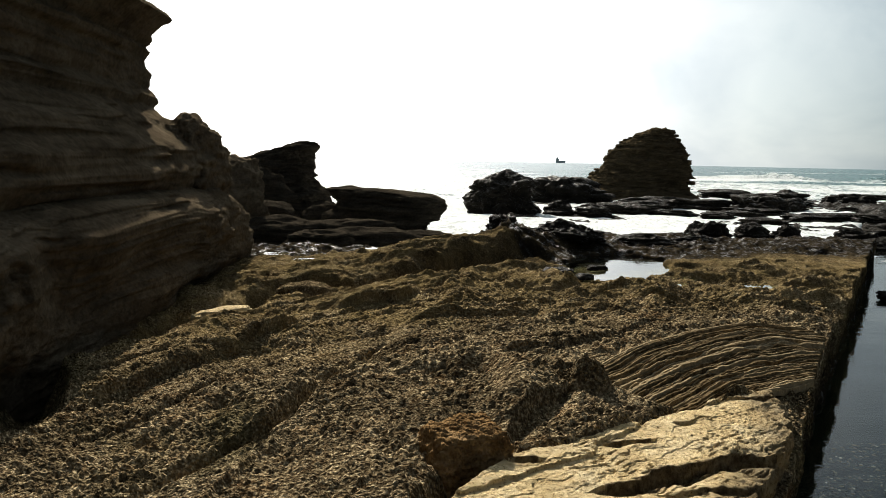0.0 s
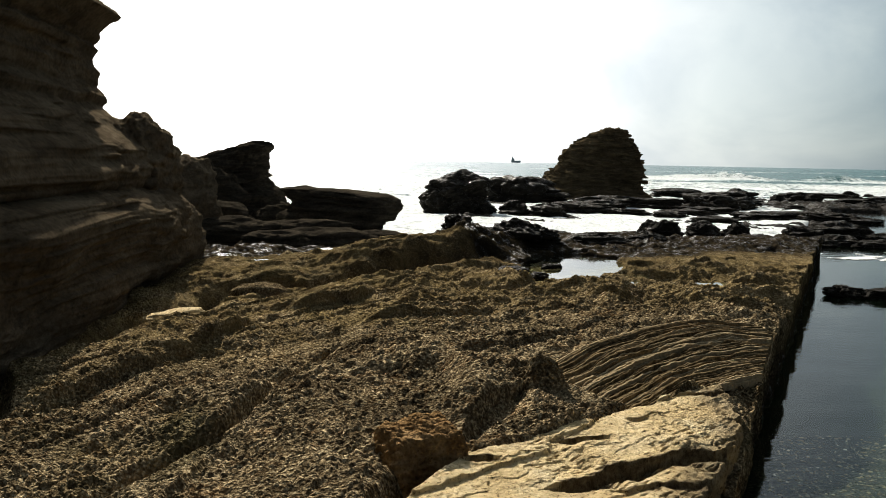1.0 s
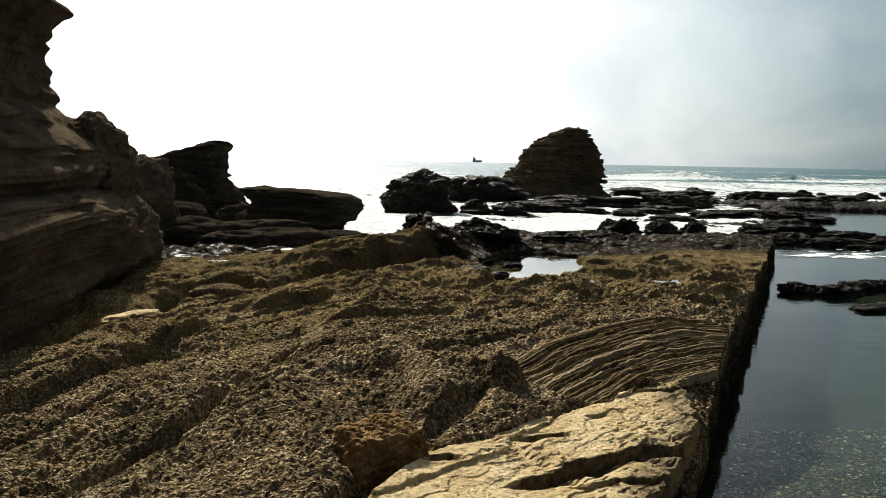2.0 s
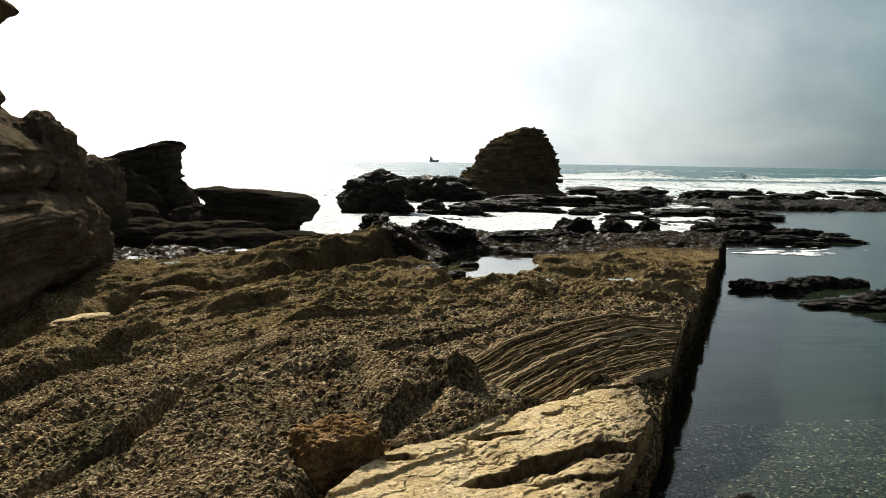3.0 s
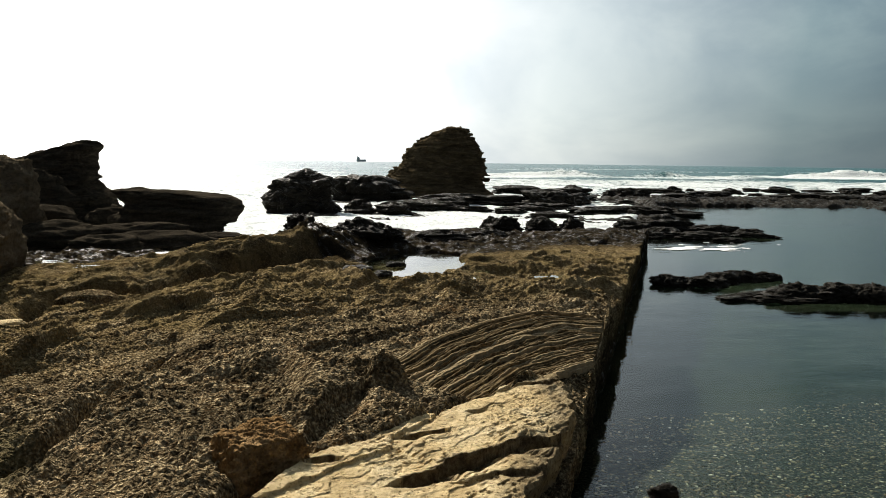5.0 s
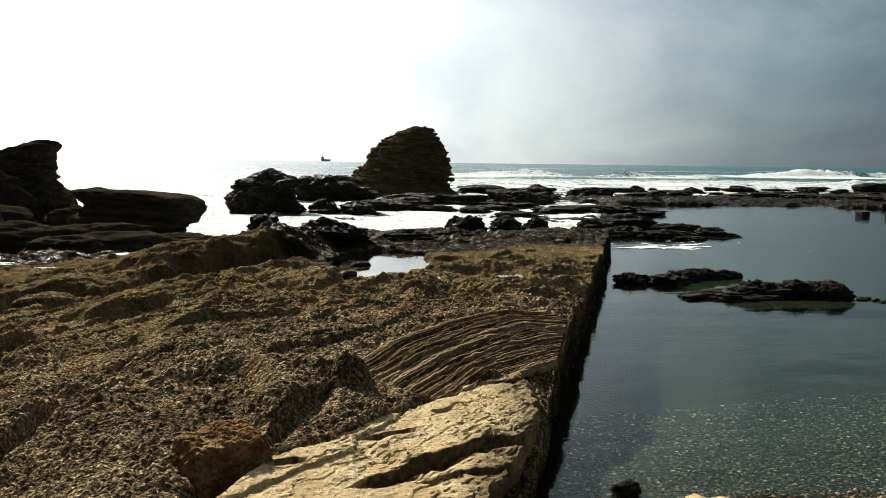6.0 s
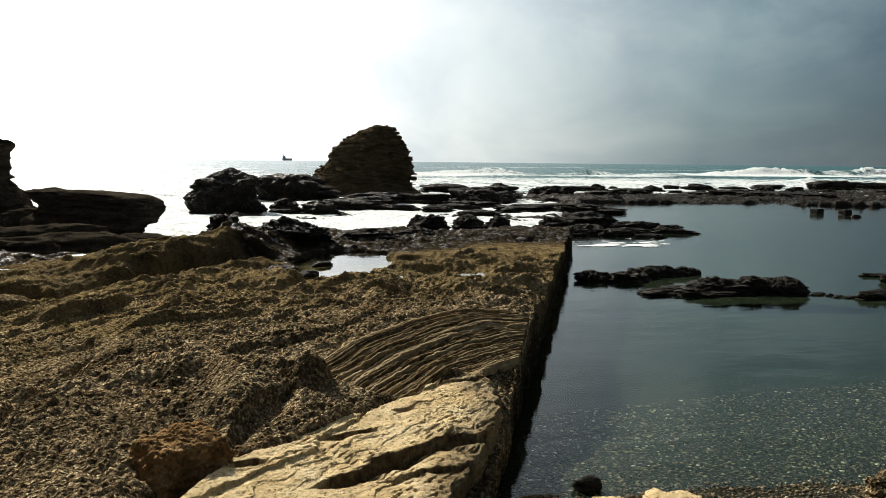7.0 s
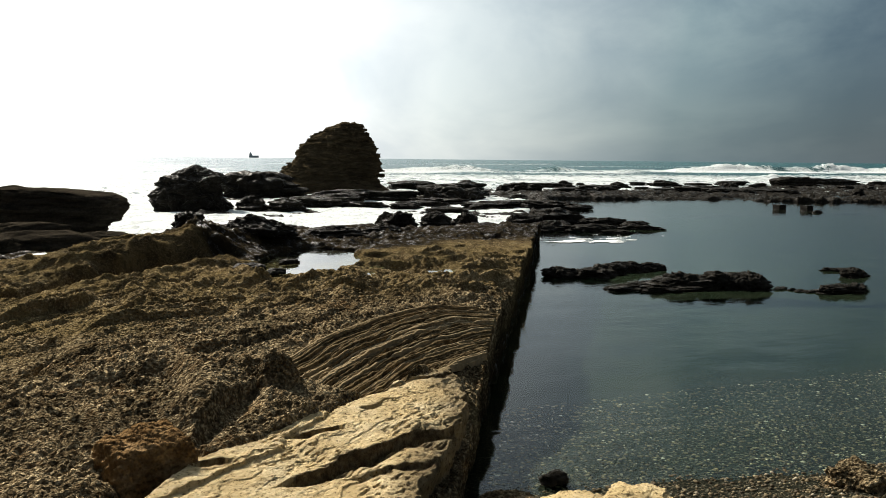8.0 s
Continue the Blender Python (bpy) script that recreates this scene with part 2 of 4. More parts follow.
def plain_material(name, col, rough):
    m = Mat(name)
    return m.set(m.mix(m.noise(0.4, 4), col, tuple(c * 0.7 for c in col)), rough)


def bed_material():
    m = Mat("thin_bedded_sandstone")
    col = m.mix(0.55, m.ramp(m.random(), (0.0, (0.05, 0.036, 0.02)), (0.6, (0.12, 0.087, 0.047)), (0.92, (0.52, 0.41, 0.25))), m.ramp(m.noise(13, 7, 0.75), (0.42, (0.025, 0.018, 0.009)), (0.66, (0.33, 0.245, 0.135))))
    m.bump(m.noise(30, 2, 0.6), 0.8, 0.02)
    return m.set(col, 0.9, Specular_IOR_Level=0.0)


BED = bed_material()
SHELF, WET, PALE, RED, SEA = shelf_material(), wet_rock_material(), pale_slab_material(), red_rock_material(), sea_material()
CLIFF = layered_rock_material("shaded_cliff_rock", (0.080, 0.062, 0.041), (0.150, 0.118, 0.079), (0.225, 0.180, 0.122), 2.6)
DARKLAYER = layered_rock_material("dark_layered_rock", (0.022, 0.019, 0.015), (0.050, 0.042, 0.031), (0.090, 0.075, 0.055), 7.0)
STACK = layered_rock_material("brown_stack_rock", (0.040, 0.031, 0.018), (0.092, 0.070, 0.041), (0.16, 0.124, 0.075), 6.0)
POOL, PUDDLE, BOTTOM, PEBBLE = pool_material(), pool_material("still_puddle_water", 0.05, 1.4), bottom_material(), pebble_material()
FOAM = plain_material("white_foam", (0.85, 0.87, 0.87), 0.8)
HULL, DECK = plain_material("grey_ship_hull", (0.72, 0.73, 0.75), 0.6), plain_material("ship_deckhouse", (0.8, 0.8, 0.8), 0.6)


# ---- noise on arrays ----
def cell_value(i, j, k, seed):
    n = (i.astype(np.int64) * 374761393 + j.astype(np.int64) * 668265263 + k.astype(np.int64) * 1440662683 + seed * 974711) & 0xFFFFFFFF
    n = ((n ^ (n >> 13)) * 1274126177) & 0xFFFFFFFF
    n = ((n ^ (n >> 16)) * 2246822519) & 0xFFFFFFFF
    return ((n ^ (n >> 15)) & 0xFFFFFF) / float(0xFFFFFF)


def soft_noise(x, y, z, seed=0):
    """Smooth noise, -1 to 1, of arrays of places."""
    x, y, z = np.broadcast_arrays(np.asarray(x, float), np.asarray(y, float), np.asarray(z, float))
    i, j, k = np.floor(x), np.floor(y), np.floor(z)
    fx, fy, fz = x - i, y - j, z - k
    fx, fy, fz = (f * f * f * (f * (f * 6 - 15) + 10) for f in (fx, fy, fz))
    out = 0
    for a in (0, 1):
        for b in (0, 1):
            for c in (0, 1):
                w = (fx if a else 1 - fx) * (fy if b else 1 - fy) * (fz if c else 1 - fz)
                out = out + w * cell_value(i + a, j + b, k + c, seed)
    return out * 2 - 1


def fbm(x, y, z=0.0, octaves=4, seed=0, gain=0.5):
    out, amp, tot = 0, 1.0, 0.0
    for o in range(octaves):
        s = 2.03 ** o
        out, tot = out + amp * soft_noise(np.asarray(x) * s + 17.3 * o, np.asarray(y) * s - 9.1 * o, np.asarray(z) * s + 3.7 * o, seed + o), tot + amp
        amp *= gain
    return out / tot


def ridged(x, y, z=0.0, octaves=3, seed=0):
    out, amp, tot = 0, 1.0, 0.0
    for o in range(octaves):
        s = 2.1 ** o
        out, tot = out + amp * (1 - np.abs(soft_noise(np.asarray(x) * s + 5.2 * o, np.asarray(y) * s + 1.7 * o, np.asarray(z) * s, seed + o)) * 2), tot + amp
        amp *= 0.55
    return out / tot


def pits(x, y, seed=0):
    """Distance to the nearest of scattered centres, one to a cell."""
    i, j = np.floor(x), np.floor(y)
    best = np.full(np.shape(x), 9.0)
    zero = np.zeros(np.shape(x))
    for a in (-1, 0, 1):
        for b in (-1, 0, 1):
            px = i + a + cell_value(i + a, j + b, zero, seed)
            py = j + b + cell_value(i + a, j + b, zero, seed + 77)
            best = np.minimum(best, (px - x) ** 2 + (py - y) ** 2)
    return np.sqrt(best)


def step(a, b, x):
    t = np.clip((x - a) / (b - a), 0, 1)
    return t * t * (3 - 2 * t)


def blob(x, y, cx, cy, rx, ry):
    return np.exp(-(((x - cx) / rx) ** 2 + ((y - cy) / ry) ** 2))


def line_distance(x, y, pts):
    """Distance to a polyline and its side (positive to the left of its way)."""
    best, side = np.full(np.shape(x), 1e9), np.zeros(np.shape(x))
    for (ax, ay), (bx, by) in zip(pts[:-1], pts[1:]):
        dx, dy = bx - ax, by - ay
        t = np.clip(((x - ax) * dx + (y - ay) * dy) / (dx * dx + dy * dy), 0, 1)
        d = np.hypot(x - ax - t * dx, y - ay - t * dy)
        s = np.sign(dx * (y - ay) - dy * (x - ax))
        near = d < best
        best, side = np.where(near, d, best), np.where(near, s, side)
    return best, side


# ---- mesh making ----
def mesh_from(name, verts, faces, mat, smooth=True, attrs=None):
    verts = np.asarray(verts, np.float32)
    faces = np.asarray(faces, np.int32)
    me = bpy.data.meshes.new(name)
    k = faces.shape[1]
    me.vertices.add(len(verts)), me.loops.add(faces.size), me.polygons.add(len(faces))
    me.vertices.foreach_set("co", verts.ravel())
    me.loops.foreach_set("vertex_index", faces.ravel())
    me.polygons.foreach_set("loop_start", np.arange(0, faces.size, k, dtype=np.int32))
    me.polygons.foreach_set("use_smooth", np.full(len(faces), smooth))
    me.update(calc_edges=True)
    me.validate()
    for key, val in (attrs or {}).items():
        a = me.attributes.new(key, "FLOAT", "POINT")
        a.data.foreach_set("value", np.asarray(val, np.float32).ravel())
    me.materials.append(mat)
    return me


def grid_faces(rows, cols, wrap=False):
    a = np.arange(rows * cols).reshape(rows, cols)
    if wrap:
        a = np.concatenate([a, a[:, :1]], 1)
    return np.stack([a[:-1, :-1], a[:-1, 1:], a[1:, 1:], a[1:, :-1]], -1).reshape(-1, 4)


def part(name, me, parent, label=""):
    ob = new(name, me)
    ob.parent = parent
    return tagged(ob, label)


def loft(name, rows, mat, layers=70, seg=110, power=0.7, jag=0.08, rough=0.12, grain=1.6, strata=5.0, dip=0.0, seed=1, smooth=True):
    """A layered rock. rows: height, then its extent in x and y there (x0, x1, y0, y1); the beds stand out and fall back unevenly."""
    rows = np.array(rows, float)
    z = np.linspace(rows[0, 0], rows[-1, 0], layers)
    x0, x1, y0, y1 = (np.interp(z, rows[:, 0], rows[:, i]) for i in (1, 2, 3, 4))
    th = np.linspace(0, 2 * np.pi, seg, endpoint=False)
    c, s = np.cos(th), np.sin(th)
    c, s = np.sign(c) * np.abs(c) ** power, np.sign(s) * np.abs(s) ** power
    cx, cy, hx, hy = (x0 + x1) / 2, (y0 + y1) / 2, (x1 - x0) / 2, (y1 - y0) / 2
    X = cx[:, None] + hx[:, None] * c[None]
    Y = cy[:, None] + hy[:, None] * s[None]
    Z = np.repeat(z[:, None], seg, 1)
    bed = Z + dip * X
    n1 = soft_noise(X * 0.5, Y * 0.5, bed * strata, seed) + 0.6 * soft_noise(X * 1.3, Y * 1.3, bed * strata * 2.3, seed + 5)
    n2 = fbm(X * grain, Y * grain, Z * grain, 5, seed + 9, 0.55)
    off = jag * np.sign(n1) * np.abs(n1) ** 0.45 + rough * n2 + 0.25 * rough * ridged(X * grain * 3, Y * grain * 3, Z * grain * 5, 3, seed + 15)
    r = np.maximum(np.hypot(X - cx[:, None], Y - cy[:, None]), 1e-4)
    fade = np.minimum(1, r / 0.3)
    X, Y = X + (X - cx[:, None]) / r * off * fade, Y + (Y - cy[:, None]) / r * off * fade
    Z = Z + 0.3 * rough * fbm(X * 2, Y * 2, Z, 3, seed + 21)
    verts = [np.stack([X, Y, Z], -1).reshape(-1, 3)]
    # the crown closes in three rings over the last layer
    tops = []
    for k, f in enumerate((0.75, 0.45, 0.15)):
        tx, ty = cx[-1] + (X[-1] - cx[-1]) * f, cy[-1] + (Y[-1] - cy[-1]) * f
        tz = Z[-1].mean() * (1 - f) + Z[-1] * f + rough * (0.5 * fbm(tx * 2.5, ty * 2.5, 0, 4, seed + 31) + 0.1 * (k + 1))
        tops.append(np.stack([tx, ty, tz], -1))
    verts += tops
    faces = grid_faces(layers + 3, seg, True)
    base = (layers + 2) * seg
    V = np.concatenate(verts)
    V = np.concatenate([V, V[base:base + seg].mean(0, keepdims=True)])
    last = np.arange(seg)
    cap = np.stack([base + last, base + (last + 1) % seg, np.full(seg, len(V) - 1), np.full(seg, len(V) - 1)], -1)
    me = bpy.data.meshes.new(name)
    me.from_pydata(V.tolist(), [], faces.tolist() + [f[:3] for f in cap.tolist()])
    me.polygons.foreach_set("use_smooth", np.full(len(me.polygons), smooth))
    me.materials.append(mat)
    return me


def boulder_mesh(name, mat, size, seed, lumps=0.28, fine=0.1, level=4, blocky=0.0, flat=True, taper=0.0, beds=0.0, holes=0.0):
    """A rough boulder of that size (x, y, z), its base flattened a little; holes: how deep pits go, in metres."""
    bm = bmesh.new()
    bmesh.ops.create_icosphere(bm, subdivisions=level, radius=1)
    co = np.array([v.co[:] for v in bm.verts])
    if blocky:
        co = co * (1 - blocky) + blocky * co / np.max(np.abs(co), axis=1, keepdims=True) * 0.85
    n = fbm(co[:, 0] * 1.2 + seed * 3.1, co[:, 1] * 1.2, co[:, 2] * 1.2, 3, seed)
    n2 = ridged(co[:, 0] * 2.6, co[:, 1] * 2.6 + seed, co[:, 2] * 2.6, 4, seed + 40)
    co = co * (1 + lumps * n + fine * n2)[:, None]
    if beds:
        n3 = soft_noise(co[:, 0] * 0.8 + seed, co[:, 1] * 0.8, co[:, 2] * 5, seed + 50) + 0.6 * soft_noise(co[:, 0] * 2, co[:, 1] * 2, co[:, 2] * 11, seed + 51)
        co[:, :2] *= (1 + beds * n3)[:, None]
    co[:, :2] *= (1 - taper * co[:, 2])[:, None]
    if flat:
        co[:, 2] = np.maximum(co[:, 2], -0.55 + 0.05 * n)
    co = co * np.array(size) / 2
    if holes:
        a, b = co[:, 0] + 0.5 * co[:, 1], co[:, 2] + 0.5 * co[:, 1]
        sink = np.clip(0.75 - pits(a * 22 + 0.4 * fbm(a * 20, b * 20, 0, 2, seed), b * 22, seed), 0, 1) + 0.6 * np.clip(0.7 - pits(a * 45, b * 45, seed + 1), 0, 1)
        co = co * (1 - holes * sink / np.linalg.norm(co, axis=1))[:, None]
    for v, p in zip(bm.verts, co):
        v.co = p
    me = bpy.data.meshes.new(name)
    bm.to_mesh(me)
    bm.free()
    me.polygons.foreach_set("use_smooth", np.full(len(me.polygons), True))
    me.materials.append(mat)
    return me


def rock(name, me, loc, label, category="rock", turn=0.0, group="", tilt=0.0):
    ob = new(name, me)
    ob.matrix_world = pose(*loc, tilt, 0, turn)
    return tagged(ob, label, category, group)


# ---- the rock shelf: one sheet, cut off straight along the pool ----
def wall_x(y):
    return 1.51 + 0.542 * (np.maximum(y, 3.0) - 3.81) + 1.6 * np.maximum(3.0 - y, 0)


LIP = [(-2.9, 3.0), (-2.84, 5.34), (-2.79, 6.13), (-3.16, 7.17), (-2.69, 8.85), (-2.19, 9.84), (-1.88, 11.16), (-1.04, 11.08), (0.71, 13.09), (1.69, 13.93)]
CRACKS = [([(-1.63, 4.19), (-1.44, 4.71), (-1.04, 5.5), (-0.92, 6.23), (-0.74, 6.96), (-0.47, 7.5)], 0.05, 0.15), ([(0.95, 6.0), (0.85, 5.66), (0.6, 5.2), (0.2, 4.75), (-0.02, 4.2)], 0.12, 0.09),
          ([(1.3, 10.2), (1.86, 9.95), (2.44, 10.05)], 0.10, 0.09), ([(-1.9, 5.2), (-1.5, 6.0), (-1.3, 6.7)], 0.04, 0.04)]
# steps of the beds: a line, how far the ground rises on its left, how far that reaches back
STEPS = [([(-2.73, 5.13), (-2.62, 5.76), (-2.48, 6.29), (-1.88, 7.74), (-1.14, 9.43), (-0.13, 10.53), (1.68, 11.22)], 0.16, 0.7), ([(-1.63, 4.1), (-1.44, 4.71), (-1.04, 5.5), (-0.92, 6.23), (-0.74, 6.96), (-0.47, 7.89)], 0.05, 0.6),
         ([(0.82, 5.66), (0.43, 4.92), (0.08, 4.51), (-0.09, 4.02), (-0.2, 3.4)][::-1], 0.10, 1.0), ([(0.95, 5.75), (0.7, 6.26), (0.39, 6.77), (0.11, 7.05)], 0.10, 0.8), ([(-1.6, 7.8), (-0.97, 7.99), (-0.1, 8.4), (0.71, 8.6), (1.8, 8.25), (3.14, 8.89), (4.3, 9.6)], 0.13, 0.5),
         ([(0.64, 11.86), (1.71, 11.46), (3.49, 12.29), (5.4, 14.2)], 0.09, 0.8), ([(0.2, 9.6), (1.4, 9.4), (2.6, 9.75), (4.6, 10.3)], 0.13, 0.5)]
LOW_STEPS = [([(1.4, 10.6), (2.6, 10.9), (3.6, 10.7), (5.0, 11.6)], 0.10, 0.5), ([(1.0, 9.0), (2.0, 9.1), (3.4, 9.5)], 0.08, 0.35)]


def bed_zone(x, y):
    """Where the thin beds crop out above the slab: along, across, across the bent beds, and how far they show."""
    u = (x - 0.5) * 0.76 + (y - 4.55) * 0.65
    v = -(x - 0.5) * 0.65 + (y - 4.55) * 0.76
    wob = fbm(x * 0.8, y * 0.8, 0, 3, 3)
    bend = v + 0.11 * (u - 2.4) ** 2 + 0.05 * fbm(x * 1.5, y * 1.5, 0, 3, 17)
    zone = step(0.0, 0.10, bend) * step(1.25, 0.85, bend + 0.2 * wob) * step(1.25, 1.7, u + 0.25 * wob) * step(-0.12, 0.0, v)
    return u, v, bend, zone


def shelf_base(x, y):
    wob = fbm(x * 0.8, y * 0.8, 0, 3, 3)
    return 0.60 + 0.22 * blob(x, y, 2.4, 8.0, 1.8, 2.2) + 0.05 * blob(x, y, 0.3, 6.2, 1.2, 1.4) - 0.22 * step(0.6, -2.6, x) + 0.07 * wob


def shelf_form(x, y):
    z = shelf_base(x, y)
    # the lip on the side of the cliff, and the gully behind it
    d, side = line_distance(x + 0.12 * fbm(x * 2, y * 2, 0, 3, 5), y + 0.12 * fbm(x * 2, y * 2, 5.0, 3, 6), LIP)
    out = d * side
    z = z - 0.46 * np.exp(-((out - 0.30) / 0.25) ** 2) * step(-0.02, 0.06, out) + 0.05 * np.exp(-((out + 0.15) / 0.2) ** 2)
    # the terrace behind the gully, steep towards the land
    rise = step(0.30, 0.58, out + 0.12 * fbm(x * 1.5, y * 1.5, 0, 3, 8)) * step(-3.4, -1.2, x) * step(2.3, 1.3, x) * step(15.6, 14.2, y - 0.3 * x)
    z = z + rise * (0.23 + 0.12 * step(-1.2, 0.3, x) - 0.05 * np.clip(y - 14, 0, 6) + 0.13 * ridged(x * 0.9 - 0.5 * y, y * 1.5, 0, 4, 9))
    left = step(0.3, 1.0, out) * step(-1.4, -3.0, x)
    z = z + left * (0.10 + 0.22 * fbm(x * 1.1, y * 1.1, 2.0, 4, 11))
    # cracks and grooves
    for pts, width, depth in CRACKS:
        d, _ = line_distance(x + 0.06 * fbm(x * 3, y * 3, 0, 3, 13), y + 0.06 * fbm(x * 3, y * 3, 4, 3, 14), pts)
        z = z - depth * np.exp(-(d / width) ** 2)
    wx, wy = x + 0.10 * fbm(x * 1.7, y * 1.7, 0, 4, 15), y + 0.10 * fbm(x * 1.7, y * 1.7, 6, 4, 16)
    gap = fbm(x * 1.2, y * 1.2, 0, 3, 25)
    for pts, rise, reach in STEPS + LOW_STEPS:
        d, side = line_distance(wx, wy, pts)
        z = z + rise * step(-0.25, 0.3, gap) * np.where(side > 0, step(0.0, 0.05, d) * np.exp(-d / reach), -0.15 * np.exp(-(d / 0.08) ** 2))
    # thin beds that crop out above the slab, each a small step
    u, v, bend, zone = bed_zone(x, y)
    z = z + zone * (-0.17 * step(0.95, 0.0, bend) - 0.075)
    w = (y - 8.6 + 0.18 * x + 0.35 * fbm(x * 0.7, y * 0.7, 0, 3, 21)) / 0.55
    ws = w - np.floor(w)
    z = z + step(7.6, 8.8, y) * step(14.0, 12.5, y) * step(0.2, 1.2, x) * 0.14 * (ws ** 1.5 * step(0, 0.1, 1 - ws) - 0.4) * (1 - zone) * step(-0.3, 0.2, fbm(x * 0.9, y * 0.9, 0, 3, 22))
    # older beds lie round in arcs, each a low step that faces inwards
    arc = np.hypot(x - 4.5, y - 3.5) + 0.30 * fbm(x * 0.55, y * 0.55, 0, 4, 26) + 0.05 * fbm(x * 4, y * 4, 0, 3, 28)
    for width, rise, seed in ((0.62, 0.065, 29), (0.23, 0.018, 30)):
        a = arc / width + 0.9 * soft_noise(arc / width * 0.6, 0 * x, 0, seed)
        f = a - np.floor(a)
        much = step(-0.35, 0.45, fbm(x * 0.7 + 3 * np.floor(a), y * 0.7, 0, 3, seed + 1))
        z = z + rise * much * (step(0.0, 0.06, f) * (1 - f) - 0.4) * (1 - zone) * step(3.6, 4.6, arc) * step(15.0, 12.5, y)
    # the bed of the pale slab lies lower
    z = z - 0.28 * step(0.08, -0.06, v) * np.maximum(step(-0.2, 0.3, u), step(-1.3, -0.9, u) * step(-0.04, 0.05, x + 0.6 - 0.6375 * (y - 3.0))) * step(7.5, 6.0, y)
    # the hollow in which the rusty boulder lies
    z = z - 0.16 * blob(x, y, 0.22, 4.42, 0.26, 0.22)
    # dark hollows along the crack
    for hx, hy, hr in ((-0.95, 6.5, 0.16), (-1.5, 5.85, 0.13), (-0.66, 8.2, 0.18), (-1.15, 5.2, 0.10), (0.25, 6.95, 0.15)):
        z = z - 0.11 * blob(x + 0.10 * fbm(x * 4, y * 4, 0, 3, 47), y, hx, hy, hr, hr * 0.9)
    # the tide pond and the small puddle
    pond = step(1.18, 0.95, np.hypot((x - 2.85) * 1.25 - 0.42 * (y - 13.6), (y - 13.6) * 0.53) + 0.25 * fbm(x * 1.6, y * 1.6, 0, 3, 19))
    near_pond = blob(x, y, 2.7, 13.5, 1.9, 2.4)
    z = z * (1 - 0.7 * near_pond) + 0.7 * near_pond * 0.585 - 0.25 * pond
    z = z - 0.09 * blob(x, y, 4.5, 11.65, 0.28, 0.12)
    # black crags behind the pond: a torn ridge, steep to both sides
    wx, wy = x + 0.30 * fbm(x * 1.6, y * 1.6, 0, 4, 43), y + 0.30 * fbm(x * 1.6, y * 1.6, 4, 4, 44)
    tall = np.interp(wx, [-1.2, 0.2, 0.95, 1.15, 1.5, 2.2, 3.0, 3.3, 4.0, 4.7, 5.6, 6.6], [0.02, 0.14, 0.36, 0.56, 0.46, 0.42, 0.26, 0.16, 0.16, 0.16, 0.12, 0.06])
    off = wy - (15.75 + 0.12 * (x - 1))
    front = np.interp(x, [0, 1.6, 2.4, 4.0, 5.0], [1.3, 1.75, 0.6, 0.6, 0.9])
    torn = 0.62 + 0.38 * ridged(x * 1.3, y * 1.3, 0, 5, 45) + 0.22 * ridged(x * 3.7, y * 3.7, 0, 3, 46)
    z = z + tall * np.exp(-np.abs(np.where(off < 0, off / front, off / 1.3)) ** 2.6) * torn * (1 - pond)
    # rough wet ground towards the sea
    sea = step(14.5, 16.5, y - 0.25 * np.clip(x - 4.5, 0, 6))
    z = z + sea * (1 - pond) * (0.11 * ridged(x * 1.1, y * 1.1, 0, 5, 24) - 0.09 + 0.06 * ridged(x * 3.0, y * 3.0, 0, 3, 23))
    z = z * (1 - pond) + pond * np.minimum(z, 0.42)
    z = z + 0.12 * step(7.0, 9.0, y) * step(15.0, 13.5, y) * step(-1.0, 0.5, x) * (ridged(x * 1.5, y * 2.0, 0, 4, 42) - 0.5) * (1 - zone)
    # the seaward end
    end = np.interp(x, [-8, -3, 0, 3, 6, 10, 12], [16.6, 16.8, 17.2, 19.2, 19.6, 19.4, 19.5]) + 0.5 * fbm(x * 0.9, y * 0.4, 0, 3, 27)
    z = z - 1.3 * step(-0.1, 1.2, y - end - 0.8)
    return z, zone


def shelf_height(x, y):
    z, zone = shelf_form(x, y)
    slope = 0.0
    if np.ndim(x) == 2:
        slope = np.hypot(np.gradient(z, axis=1) / np.gradient(x, axis=1), np.gradient(z, axis=0) / np.gradient(y, axis=0))
    # sponge of small pits between sharp rims, smoother where it is steep
    calm, near, mid = (1 - 0.8 * zone) / (1 + (1.2 * slope) ** 2), step(10.0, 5.0, y), step(19.0, 9.0, y)
    wx, wy = x + 0.022 * fbm(x * 13, y * 13, 0, 2, 38), y + 0.022 * fbm(x * 13, y * 13, 4, 2, 39)
    some = 0.55 + 0.45 * step(-0.4, 0.3, fbm(x * 2.3, y * 2.3, 0, 3, 40))
    z = z + calm * some * (0.028 * ridged(x * 3.3, y * 3.3, 0, 4, 31) + mid * 0.036 * (pits(wx * 11, wy * 11, 32) - 0.5) + mid * 0.040 * (0.35 - np.minimum(pits(wx * 24, wy * 24, 33), 0.8) ** 1.6))
    z = z + calm * mid * 0.020 * fbm(x * 17, y * 17, 0, 3, 35) - 0.03 * calm * step(0.35, 0.05, pits(x * 4.5, y * 4.5, 36)) * step(-0.1, 0.3, fbm(x, y, 0, 2, 37))
    return z


